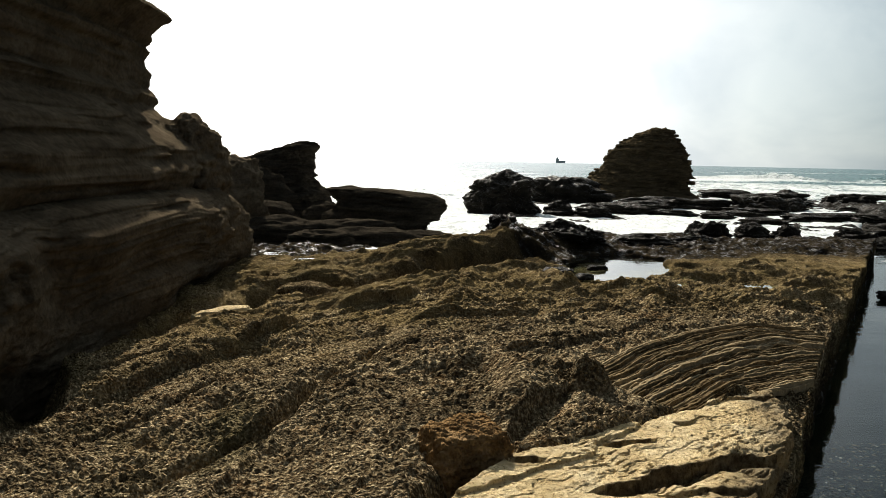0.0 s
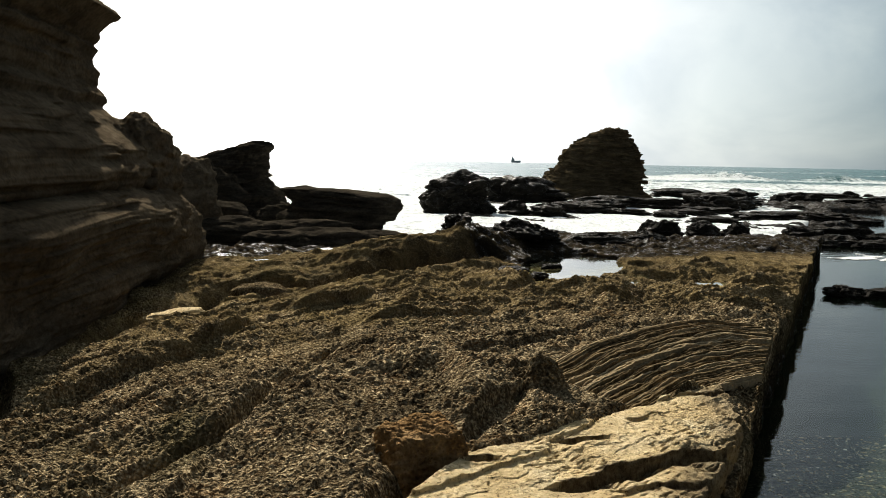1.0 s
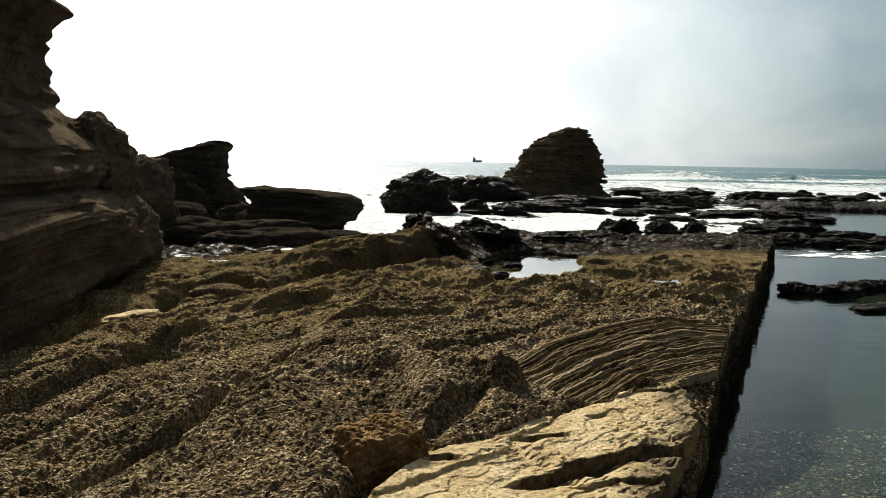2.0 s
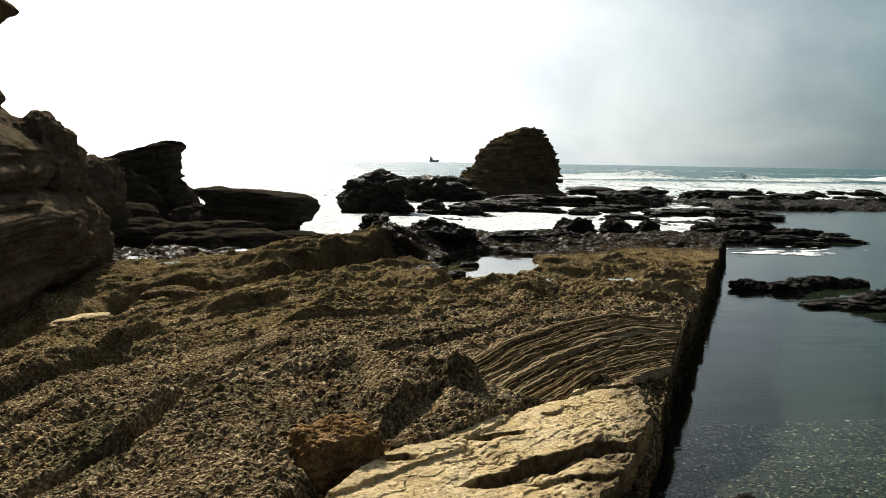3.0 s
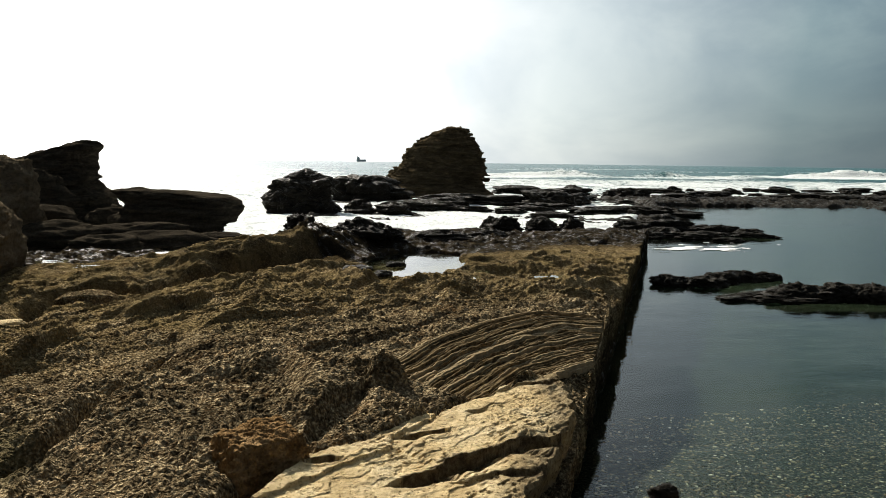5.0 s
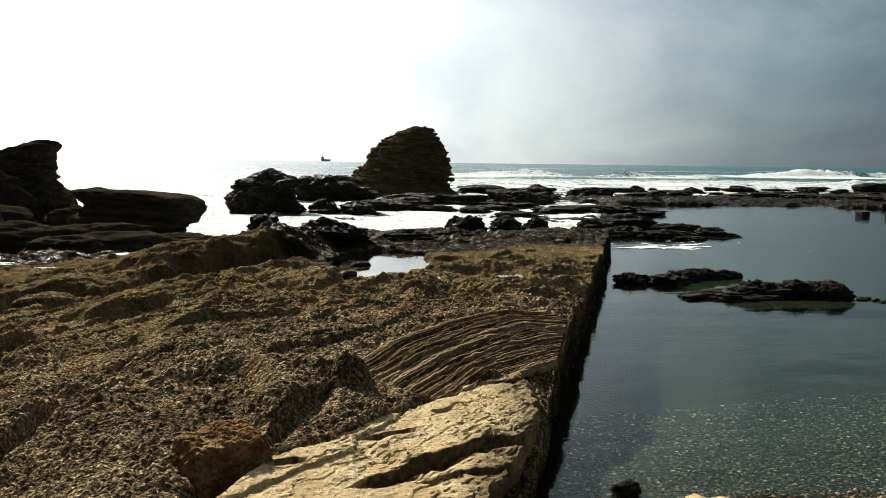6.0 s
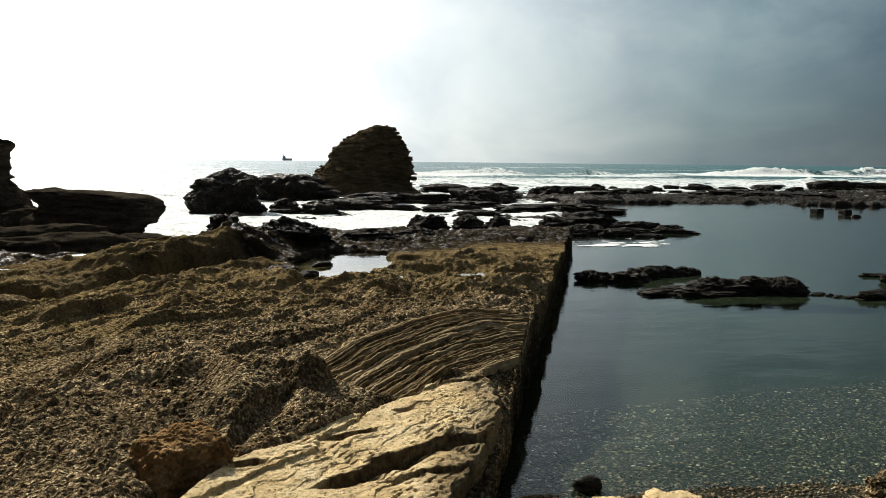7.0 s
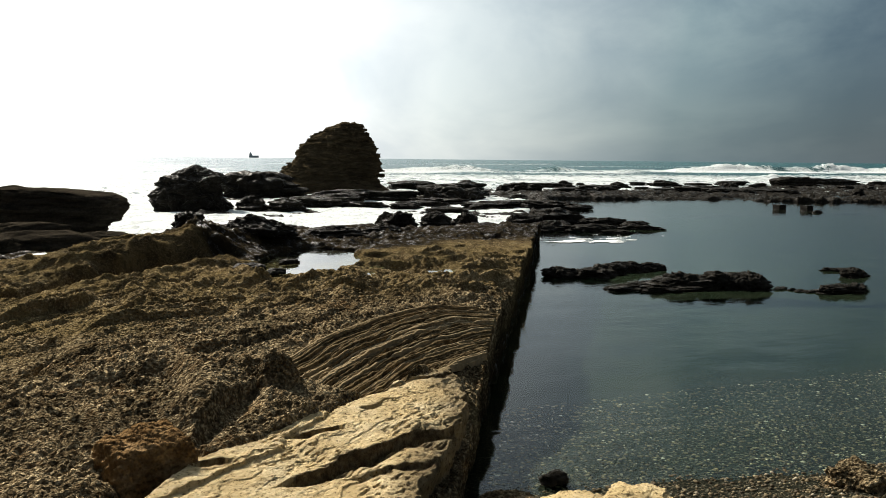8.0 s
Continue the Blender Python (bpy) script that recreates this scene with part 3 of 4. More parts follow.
def shelf_wet_shade(x, y):
    w = step(13.5, 15.0, y - 0.30 * np.clip(x - 3.5, 0, 8) + 1.0 * fbm(x * 0.8, y * 0.8, 0, 4, 41))
    d, side = line_distance(x, y, LIP)
    gully = step(0.15, 0.35, d * side) * step(0.95, 0.6, d * side) * 0.15
    terrace = 0.12 * step(0.2, 0.5, d * side) * step(2.0, 0.8, x) * step(11.0, 13.5, y)
    crag = step(0.35, 0.7, blob(x, y, 1.95, 15.1, 1.1, 1.7))
    # terrace face darkened for its shade and black rock, carried by this mask
    crag = np.maximum(crag, 0.5 * step(0.2, 0.38, d * side) * step(0.95, 0.65, d * side) * step(-1.4, -0.2, x) * step(2.4, 1.6, x))
    return np.clip(np.maximum(np.maximum(np.maximum(w, gully), terrace), crag) + 0.5 * blob(x, y, 2.9, 14.6, 1.3, 1.6), 0, 1)


def build_shelf():
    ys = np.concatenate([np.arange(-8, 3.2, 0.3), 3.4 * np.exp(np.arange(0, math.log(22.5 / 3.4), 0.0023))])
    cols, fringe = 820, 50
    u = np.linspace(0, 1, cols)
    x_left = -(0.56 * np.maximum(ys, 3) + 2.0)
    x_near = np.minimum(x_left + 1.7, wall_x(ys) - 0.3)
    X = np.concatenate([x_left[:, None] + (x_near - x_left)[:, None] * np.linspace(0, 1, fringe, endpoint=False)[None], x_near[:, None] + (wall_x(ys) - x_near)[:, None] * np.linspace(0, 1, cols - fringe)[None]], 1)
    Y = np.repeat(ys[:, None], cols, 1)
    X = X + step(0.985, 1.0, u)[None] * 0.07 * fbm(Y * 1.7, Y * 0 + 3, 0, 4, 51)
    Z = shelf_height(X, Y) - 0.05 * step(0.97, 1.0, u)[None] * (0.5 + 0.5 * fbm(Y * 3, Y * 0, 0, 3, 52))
    W = shelf_wet_shade(X, Y)
    # the cut face down to the pool floor
    down = np.linspace(0, 1, 42)[1:]
    FZ = Z[:, -1:] + (-1.1 - Z[:, -1:]) * down[None]
    FY = np.repeat(ys[:, None], 41, 1)
    bulge = 0.07 * fbm(FY * 2.2, FZ * 2.2, 7.0, 5, 53) - 0.06 * step(0.0, 0.25, down)[None] + 0.03 * ridged(FY * 5, FZ * 9, 0, 3, 54)
    FX = X[:, -1:] + bulge - bulge[:, :1] * (1 - step(0, 0.1, down))[None]
    X, Y, Z = np.concatenate([X, FX], 1), np.concatenate([Y, FY], 1), np.concatenate([Z, FZ], 1)
    W = np.concatenate([W, np.maximum(W[:, -1:], np.repeat(step(0.0, 0.35, down)[None] * 0.85, len(ys), 0))], 1)
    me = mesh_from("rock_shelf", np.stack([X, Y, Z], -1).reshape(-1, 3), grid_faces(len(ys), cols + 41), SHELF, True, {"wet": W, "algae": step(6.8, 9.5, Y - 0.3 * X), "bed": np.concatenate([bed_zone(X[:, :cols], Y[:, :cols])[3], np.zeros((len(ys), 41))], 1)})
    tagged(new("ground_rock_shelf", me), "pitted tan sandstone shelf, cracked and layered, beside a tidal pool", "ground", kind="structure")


build_shelf()


# ---- the tidal pool: floor with its near beach, water, pebbles ----
def floor_height(x, y):
    shore = y - 4.78 + 0.12 * (x - 3) + 0.25 * fbm(x * 0.8, y * 0.8, 0, 3, 61)
    z = np.where(shore < 0, -0.16 * shore, -0.085 * shore)
    z = np.maximum(z, -1.3) + 0.02 * fbm(x * 3, y * 3, 0, 3, 62)
    return np.minimum(z, 0.5)


def build_pool():
    ys = np.concatenate([np.arange(-8, 3, 0.3), 3.0 * np.exp(np.arange(0, math.log(50 / 3.0), 0.012))])
    u = np.linspace(0, 1, 220)
    x0 = np.where(ys < 3, 0.6, wall_x(ys) - 0.5)
    X = x0[:, None] + (10 + 1.6 * np.maximum(ys, 4))[:, None] * u[None] ** 1.4
    Y = np.repeat(ys[:, None], len(u), 1)
    Z = floor_height(X, Y)
    grit = step(7.6, 5.3, Y - 0.05 * X + 1.2 * fbm(X * 0.7, Y * 0.7, 0, 3, 63))
    me = mesh_from("pool_floor", np.stack([X, Y, Z], -1).reshape(-1, 3), grid_faces(len(ys), len(u)), BOTTOM, True, {"grit": grit})
    tagged(new("ground_pool_floor", me), "sandy, pebbly floor of the tidal pool sloping up to a beach", "ground", kind="structure")
    ys = 3.0 * np.exp(np.arange(0, math.log(47 / 3.0), 0.02))
    u = np.linspace(0, 1, 90)
    x0 = np.interp(ys, [0, 3.8, 21.5, 27, 36, 44, 60], [-1.0, 1.1, 10.5, 14.6, 19.6, 23.8, 24])
    X = x0[:, None] + (6 + 1.5 * ys)[:, None] * u[None]
    Y = np.repeat(ys[:, None], 90, 1)
    Z = 0.006 * fbm(X * 0.9, Y * 1.6, 0, 3, 64)
    water = new("water_tidal_pool", mesh_from("pool_water", np.stack([X, Y, Z], -1).reshape(-1, 3), grid_faces(len(ys), 90), POOL))
    water.visible_shadow = False
    tagged(water, "calm grey-green water of a tidal pool", "water", kind="structure")


build_pool()


# ---- the sea, to the horizon ----
def pool_area(x, y):
    edge = np.interp(y, [0, 3.8, 21.5, 27, 36, 44, 60], [-0.6, 1.4, 10.9, 14.6, 19.6, 23.8, 24])
    return step(0.0, 1.0, x - edge + 1.6) * step(47, 46, y)


def surf_line(x, y):
    return y - 128 - 0.22 * x + 14 * fbm(x * 0.015, 0 * y, 0, 2, 73)


def inner_line(x, y):
    return y - 84 - 0.12 * x + 7 * fbm(x * 0.03, 0 * y, 5, 2, 75)


def sea_height(x, y):
    swell = 0.05 + 0.45 * step(45, 140, y)
    z = swell * 0.5 * fbm(x * 0.04, y * 0.10, 0, 3, 71) + 0.06 * step(400, 100, y) * fbm(x * 0.7, y * 1.0, 0, 4, 72)
    # breakers over the bar: long uneven crests with torn tops
    line, line2 = surf_line(x, y), inner_line(x, y)
    lump = 0.30 + 1.7 * fbm(x * 0.035, y * 0.01, 0, 3, 74)
    crest = 2.0 * np.clip(lump, 0.08, 1.4) * np.exp(-(np.where(line > 0, line / 7.0, line / 2.5)) ** 2)
    crest = crest + 0.6 * np.clip(0.5 + 1.2 * fbm(x * 0.07, y * 0.02, 0, 3, 76), 0, 1.6) * np.exp(-(np.where(line2 > 0, line2 / 4.0, line2 / 1.6)) ** 2)
    crest = crest * (1 + 0.5 * fbm(x * 0.6, y * 0.6, 0, 4, 82))
    rough = (0.10 * fbm(x * 1.1, y * 1.1, 0, 4, 77) + 0.10 * ridged(x * 0.5, y * 0.5, 0, 3, 78)) * step(150, 60, y)
    return -0.04 + z + crest * step(20, 80, x) + rough


def sea_foam(x, y):
    near = 0.92 * step(52, 40, y) * step(17, 21, y)
    shelf = 0.62 * step(36, 46, y) * step(150, 100, y)
    surf = 0.95 * np.exp(-((surf_line(x, y) + 6) / 16.0) ** 2) * (0.76 + 0.9 * fbm(x * 0.04, y * 0.04, 0, 4, 79))
    surf = np.maximum(surf, 0.85 * np.exp(-((inner_line(x, y) + 2) / 7.0) ** 2) * (0.7 + 0.8 * fbm(x * 0.06, y * 0.06, 0, 3, 83)))
    caps = 0.5 * step(0.25, 0.5, fbm(x * 0.012, y * 0.03, 0, 4, 80)) * step(130, 170, y) * step(900, 300, y)
    return np.clip(np.maximum(np.maximum(near, shelf), np.maximum(surf, caps)) + 0.15 * fbm(x * 0.3, y * 0.3, 0, 3, 81), 0, 1)


def build_sea():
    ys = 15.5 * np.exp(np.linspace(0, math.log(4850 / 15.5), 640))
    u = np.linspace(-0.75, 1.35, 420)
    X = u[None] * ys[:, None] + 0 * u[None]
    Y = np.repeat(ys[:, None], len(u), 1)
    Z = sea_height(X, Y) * step(2500, 800, Y) - 2.5 * pool_area(X, Y)
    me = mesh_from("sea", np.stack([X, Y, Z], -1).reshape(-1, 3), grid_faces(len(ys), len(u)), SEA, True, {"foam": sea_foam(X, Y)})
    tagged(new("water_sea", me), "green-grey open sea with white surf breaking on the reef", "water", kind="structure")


build_sea()


# ---- the reef beyond the pool ----
def reef_height(x, y):
    front = np.interp(x, [4, 11, 15, 19, 23.6, 26, 33, 37, 60], [31, 33, 31, 34.5, 44, 42, 40.5, 36, 33])
    plate = 0.04 + 0.34 * fbm(x * 0.12, y * 0.22, 0, 4, 91) + 0.10 * fbm(x * 0.6, y * 0.9, 0, 4, 92)
    plate = np.where(plate > 0.1, 0.1 + np.floor((plate - 0.1) / 0.09) * 0.075 + 0.2 * ((plate - 0.1) % 0.09), plate)
    rim = 0.22 * np.exp(-((y - front - 1.6) / 1.6) ** 2) * step(18, 22, x)
    back = step(66, 54, y - 0.25 * (x - 30) * step(30, 60, x))
    z = (plate + rim) * back - 0.6 * (1 - back)
    return z - 1.2 * step(0.5, -0.3, y - front + 2.6 * fbm(x * 0.22, y * 0.22, 0, 4, 93)) + 0.30 * ridged(x * 0.9, y * 1.3, 0, 5, 94) - 0.13 - 0.16 * step(21, 13, x - 0.2 * (y - 40)) * step(58, 44, y)


def build_reef():
    ys = 29 * np.exp(np.linspace(0, math.log(85 / 29), 260))
    u = np.linspace(0.06, 1.5, 420)
    X = u[None] * ys[:, None]
    Y = np.repeat(ys[:, None], len(u), 1)
    me = mesh_from("reef", np.stack([X, Y, reef_height(X, Y)], -1).reshape(-1, 3), grid_faces(len(ys), len(u)), WET)
    tagged(new("ground_reef", me), "low flat wet reef awash with white water", "ground", kind="structure")


build_reef()

# ---- the pale slab at the edge of the pool ----
def build_slab():
    a, b = np.array((-0.6, 3.0)), np.array((0.42, 4.60))
    nu, nv = 360, 280
    uu, vv = np.meshgrid(np.linspace(0, 1, nu), np.linspace(0, 1, nv), indexing="ij")
    pool_side = np.stack([np.interp(uu, [0, 0.4, 0.76, 1], [0.98, 1.77, 2.36, 2.52]), np.interp(uu, [0, 0.4, 0.76, 1], [3.0, 4.42, 5.45, 6.32])], -1)
    P = (a * (1 - uu[..., None]) + b * uu[..., None]) * (1 - vv[..., None]) + pool_side * vv[..., None]
    # here u runs away from the land and v towards the pool
    x, y = P[..., 0], P[..., 1]
    edge = step(0.10, 0.0, 1 - uu)
    y = y + edge * 0.12 * fbm(x * 4, y * 4, 0, 4, 101)
    x = x + step(0.93, 1.0, vv) * 0.10 * fbm(x * 5, y * 5, 3, 4, 102)
    along = (x - 0.5) * 0.76 + (y - 4.55) * 0.65
    across = -(x - 0.5) * 0.65 + (y - 4.55) * 0.76
    z = 0.60 + 0.010 * fbm(x * 2.5, y * 2.5, 0, 3, 106) + 0.004 * ridged(x * 9, y * 9, 0, 3, 104) + 0.006 * fbm(x * 25, y * 25, 0, 3, 115)
    # plates that flaked off along ragged lines, each standing over the next one towards the land
    for k in range(11):
        t = across + (0.86 - 0.14 * k) + 0.05 * along * (k % 3 - 1) + 0.24 * fbm(along * 1.1, across * 2.0, k * 3.3, 5, 103) + 0.10 * fbm(along * 6, across * 8, k, 4, 105)
        z = z + (0.024 if k in (2, 6, 9) else 0.007) * (step(-0.006, 0.006, t) - 0.5) * step(-0.3, 0.1, fbm(along * 1.5, across, k * 1.7, 2, 116))
    # scars: steep on the far side, running out towards the land
    wx, wy = x + 0.07 * fbm(x * 5, y * 5, 0, 4, 107), y + 0.07 * fbm(x * 5, y * 5, 8, 4, 108)
    hole = 0 * x
    for pts, depth, reach in (([(0.93, 4.26), (1.27, 4.53), (1.58, 4.70), (1.95, 4.86)], 0.14, 0.10), ([(1.02, 4.93), (1.24, 4.99)], 0.08, 0.05), ([(0.45, 4.52), (0.58, 4.55)], 0.06, 0.05),
                              ([(1.45, 5.48), (1.97, 5.86), (2.4, 6.05)], 0.035, 0.05), ([(1.55, 5.30), (1.8, 5.42)], 0.03, 0.04), ([(1.2, 4.2), (1.5, 4.33), (1.75, 4.38)], 0.04, 0.06)):
        d, side = line_distance(wx, wy, pts)
        cut = np.where(side > 0, step(0.014, 0.0, d), np.exp(-(d / reach) ** 2)) * (0.75 + 0.5 * fbm(x * 7, y * 7, depth * 90, 3, 114))
        # the hole mask later carries the scar's shade as dark colour
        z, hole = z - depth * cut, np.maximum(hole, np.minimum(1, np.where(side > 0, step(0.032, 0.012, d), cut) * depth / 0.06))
    chips = step(0.32, 0.10, pits(along * 7 + 0.7 * fbm(x * 15, y * 15, 0, 3, 112), across * 24 + 0.5 * fbm(x * 11, y * 11, 3, 2, 119), 109)) * step(0.0, 0.3, fbm(x * 2.2, y * 2.2, 0, 3, 110))
    z = z - 0.012 * chips + 0.006 * ridged(along * 3, across * 14, 0, 4, 120)
    # the crumbling margin towards the pool
    worn = step(0.80, 0.97, vv + 0.07 * fbm(x * 4, y * 4, 0, 4, 113))
    z = z + worn * (0.024 * (pits(along * 6 + 0.5 * fbm(x * 9, y * 9, 0, 3, 117), across * 15 + 0.5 * fbm(x * 9, y * 9, 5, 3, 121), 118) - 0.5) - 0.02)
    rim = np.minimum(np.minimum(uu, 1 - uu) * 8, np.minimum(vv, 1 - vv) * 9)
    drop = step(0.10, 0.0, rim)
    z = z - 0.03 * drop
    V = [np.stack([x, y, z], -1)]
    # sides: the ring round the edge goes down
    # scars painted dark for their shade; chips and worn margin darkened too
    tinted = np.clip(1.0 * hole + 0.5 * chips + 0.75 * worn, 0, 1)
    top = np.arange(nu * nv).reshape(nu, nv)
    ring = np.concatenate([top[0, :-1], top[:-1, -1], top[-1, :0:-1], top[:0:-1, 0]])
    flatv = V[0].reshape(-1, 3)
    rings, att = [flatv], [tinted.ravel()]
    faces = [grid_faces(nu, nv)[:, ::-1]]
    base = ring
    for k in range(1, 9):
        r = flatv[ring].copy()
        r[:, 2] = flatv[ring][:, 2] * (1 - k / 8) + 0.12 * (k / 8)
        nn = 0.05 * fbm(r[:, 0] * 4, r[:, 1] * 4, r[:, 2] * 14, 4, 111)
        cen = np.array([0.9, 4.4])
        way = r[:, :2] - cen
        r[:, :2] += way / np.linalg.norm(way, axis=1, keepdims=True) * (nn - 0.012 * k)[:, None]
        idx = len(flatv) + (k - 1) * len(ring) + np.arange(len(ring))
        faces.append(np.stack([base, np.roll(base, -1), np.roll(idx, -1), idx], -1))
        # side rings get darker downwards, shade put into the colour
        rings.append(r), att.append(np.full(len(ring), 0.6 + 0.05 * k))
        base = idx
    me = mesh_from("stone_slab", np.concatenate(rings), np.concatenate(faces), PALE, False, {"tinted": np.concatenate(att)})
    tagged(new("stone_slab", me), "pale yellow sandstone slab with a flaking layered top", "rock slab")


build_slab()

# ---- the thin beds above the slab: each a sheet of stone with a ragged front edge ----
def build_beds():
    ledge = new("layered_ledge")
    ledge.location = (2.1, 6.3, 0.6)
    tagged(ledge, "outcrop of thin curved brown sandstone beds above the slab", "rock ledge")
    rng = random.Random(31)
    bend, k = 0.02, 0
    while bend < 1.0:
        k += 1
        u = np.linspace(1.25 + 0.45 * rng.random(), 4.3, 400)
        ragged = 0.012 * fbm(u * 1.2, 0 * u + k * 0.35, 0, 3, 131) + 0.012 * fbm(u * 13, 0 * u + k, 0, 5, 132)
        gone = step(0.05, 0.35, fbm(u * 1.6, 0 * u + k * 0.6, 0, 4, 133))
        front = bend + ragged
        pitch = 0.012 + 0.016 * rng.random() ** 2
        thick, top = 0.010 + 0.014 * rng.random(), pitch * rng.uniform(0.45, 0.8)
        rows = []
        for back, up in ((0.0, -0.05), (0.0, 0.75 * thick), (0.002, thick), (top, 0.9 * thick), (top + 0.003, -0.05)):
            b = front + back
            v = b - 0.11 * (u - 2.4) ** 2
            x, y = 0.5 + 0.76 * u - 0.65 * v, 4.55 + 0.65 * u + 0.76 * v
            z = shelf_base(x, y) - 0.17 * step(0.95, 0.0, b) + up + 0.006 * fbm(u * 6, 0 * u + k * 2.3, back * 9, 5, 134) + 0.012 * fbm(u * 1.4, 0 * u + k * 0.12, 0, 3, 135) - 0.026 * gone
            rows.append(np.stack([x, y, z], -1))
        P = np.stack(rows, 1)
        inside = (P[:, 2, 0] < wall_x(P[:, 2, 1]) - 0.03) & (-(P[:, 2, 0] - 0.5) * 0.65 + (P[:, 2, 1] - 4.55) * 0.76 > -0.04)
        keep = np.flatnonzero(inside)
        if len(keep) > 20:
            P = P[keep[0]:keep[-1] + 1]
            me = mesh_from("bed", P.reshape(-1, 3) - np.array(ledge.location), grid_faces(len(P), 5), BED, False)
            part("bed", me, ledge)
        bend += pitch


build_beds()

# ---- the cliff ----
cliff = new("cliff")
tagged(cliff, "tall dark brown layered cliff in shade, overhanging at its top", "cliff")
cliff.location = (-5.5, 10.5, 0.0)


def into(parent, ob):
    ob.parent = parent
    ob.matrix_parent_inverse = Matrix.Translation(-Vector(parent.location))
    return ob


lower = into(cliff, new("lower_block", loft("lower_block", [(-0.4, -7.5, -3.6, 3.5, 16.2), (0.4, -7.5, -3.4, 3.5, 16.1), (0.7, -7.5, -3.25, 3.5, 15.8), (1.1, -7.5, -3.15, 3.5, 15.3), (1.3, -7.5, -3.16, 3.5, 15.0), (1.5, -7.5, -3.25, 3.5, 14.8), (1.7, -7.5, -3.45, 3.6, 14.6), (1.9, -7.5, -3.9, 3.8, 14.3)],
                                           CLIFF, 170, 520, 0.34, 0.09, 0.30, 1.9, 2.4, -0.05, 3)))
upper = into(cliff, new("upper_block", loft("upper_block", [(1.7, -7.5, -3.65, 3.6, 14.2), (1.95, -7.5, -3.52, 3.4, 14.2), (2.3, -7.5, -3.63, 3.4, 14.2), (2.55, -7.5, -3.93, 3.5, 14.1), (2.75, -7.5, -4.12, 3.6, 14.0), (2.96, -7.5, -4.38, 3.6, 14.0), (3.1, -7.5, -4.32, 3.6, 14.0), (3.25, -7.5, -4.52, 3.6, 14.0), (3.5, -7.5, -4.48, 3.6, 14.0), (3.7, -7.5, -4.52, 3.6, 14.0),
                                                            (3.84, -7.5, -4.46, 3.6, 14.0), (3.92, -7.5, -4.54, 3.6, 14.0), (4.1, -7.5, -4.38, 3.6, 14.0), (4.33, -7.5, -4.14, 3.8, 14.0), (4.44, -7.5, -4.24, 3.8, 14.0), (4.5, -7.5, -4.54, 3.9, 13.8), (4.54, -7.5, -5.14, 4.0, 13.6)],
                                           CLIFF, 220, 520, 0.34, 0.07, 0.15, 2.2, 5.5, -0.04, 4)))
knob = into(cliff, new("knob", boulder_mesh("knob", CLIFF, (1.25, 2.2, 1.55), 7, 0.22, 0.16, 6, 0.2, True, 0.1, 0.06)))
knob.location = (-4.1, 13.3, 2.0)

rock("brown_block", boulder_mesh("brown_block", CLIFF, (1.9, 2.2, 2.7), 89, 0.2, 0.14, 6, 0.55, True, 0.1, 0.10), (-5.55, 22.0, 0.95), "brown layered block of stone below the cliff's end", "rock", 15)

# ---- rocks in the surf ----
rock("tooth_rock", loft("tooth_rock", [(-0.3, -8.2, -4.2, 28.5, 33.0), (0.5, -8.2, -4.1, 28.6, 33.0), (0.95, -8.1, -4.2, 28.8, 32.8), (1.25, -8.0, -4.55, 29.0, 32.5), (1.7, -7.9, -4.85, 29.3, 32.0), (2.05, -7.3, -4.8, 29.5, 31.6), (2.4, -6.5, -4.75, 29.6, 31.3), (2.62, -5.6, -4.65, 29.7, 30.9), (2.78, -5.1, -4.65, 29.9, 30.6)],
                       DARKLAYER, 150, 260, 0.75, 0.13, 0.26, 1.9, 4.0, -0.35, 5), (0, 0, 0), "black jagged rock with a leaning pointed top in the surf")
rock("flat_rock", loft("flat_rock", [(-0.3, -3.5, -0.9, 24.8, 28.0), (0.15, -3.6, -0.55, 24.6, 28.0), (0.5, -3.5, -0.15, 24.6, 28.0), (0.8, -3.35, 0.02, 24.7, 28.0), (1.0, -3.2, -0.05, 24.8, 27.8), (1.14, -3.3, -0.35, 24.9, 27.5), (1.25, -3.45, -1.2, 25.0, 27.2), (1.33, -3.6, -2.2, 25.2, 26.8)],
                      DARKLAYER, 120, 260, 0.55, 0.12, 0.16, 2.0, 5.0, 0.10, 6), (0, 0, 0), "black flat-topped layered rock standing in white water")
rock("surf_rock", loft("surf_rock", [(-0.3, 1.2, 4.4, 35.6, 38.6), (0.3, 1.15, 4.1, 35.5, 38.6), (0.7, 1.2, 3.75, 35.6, 38.5), (1.05, 1.45, 3.75, 35.8, 38.2), (1.35, 1.7, 3.95, 36.0, 38.0), (1.6, 2.1, 3.5, 36.3, 37.6), (1.8, 2.4, 3.1, 36.6, 37.2)],
                      WET, 110, 240, 0.8, 0.12, 0.42, 1.9, 2.6, 0.15, 8), (0, 0, 0), "black rounded rock with water running off it in the surf")


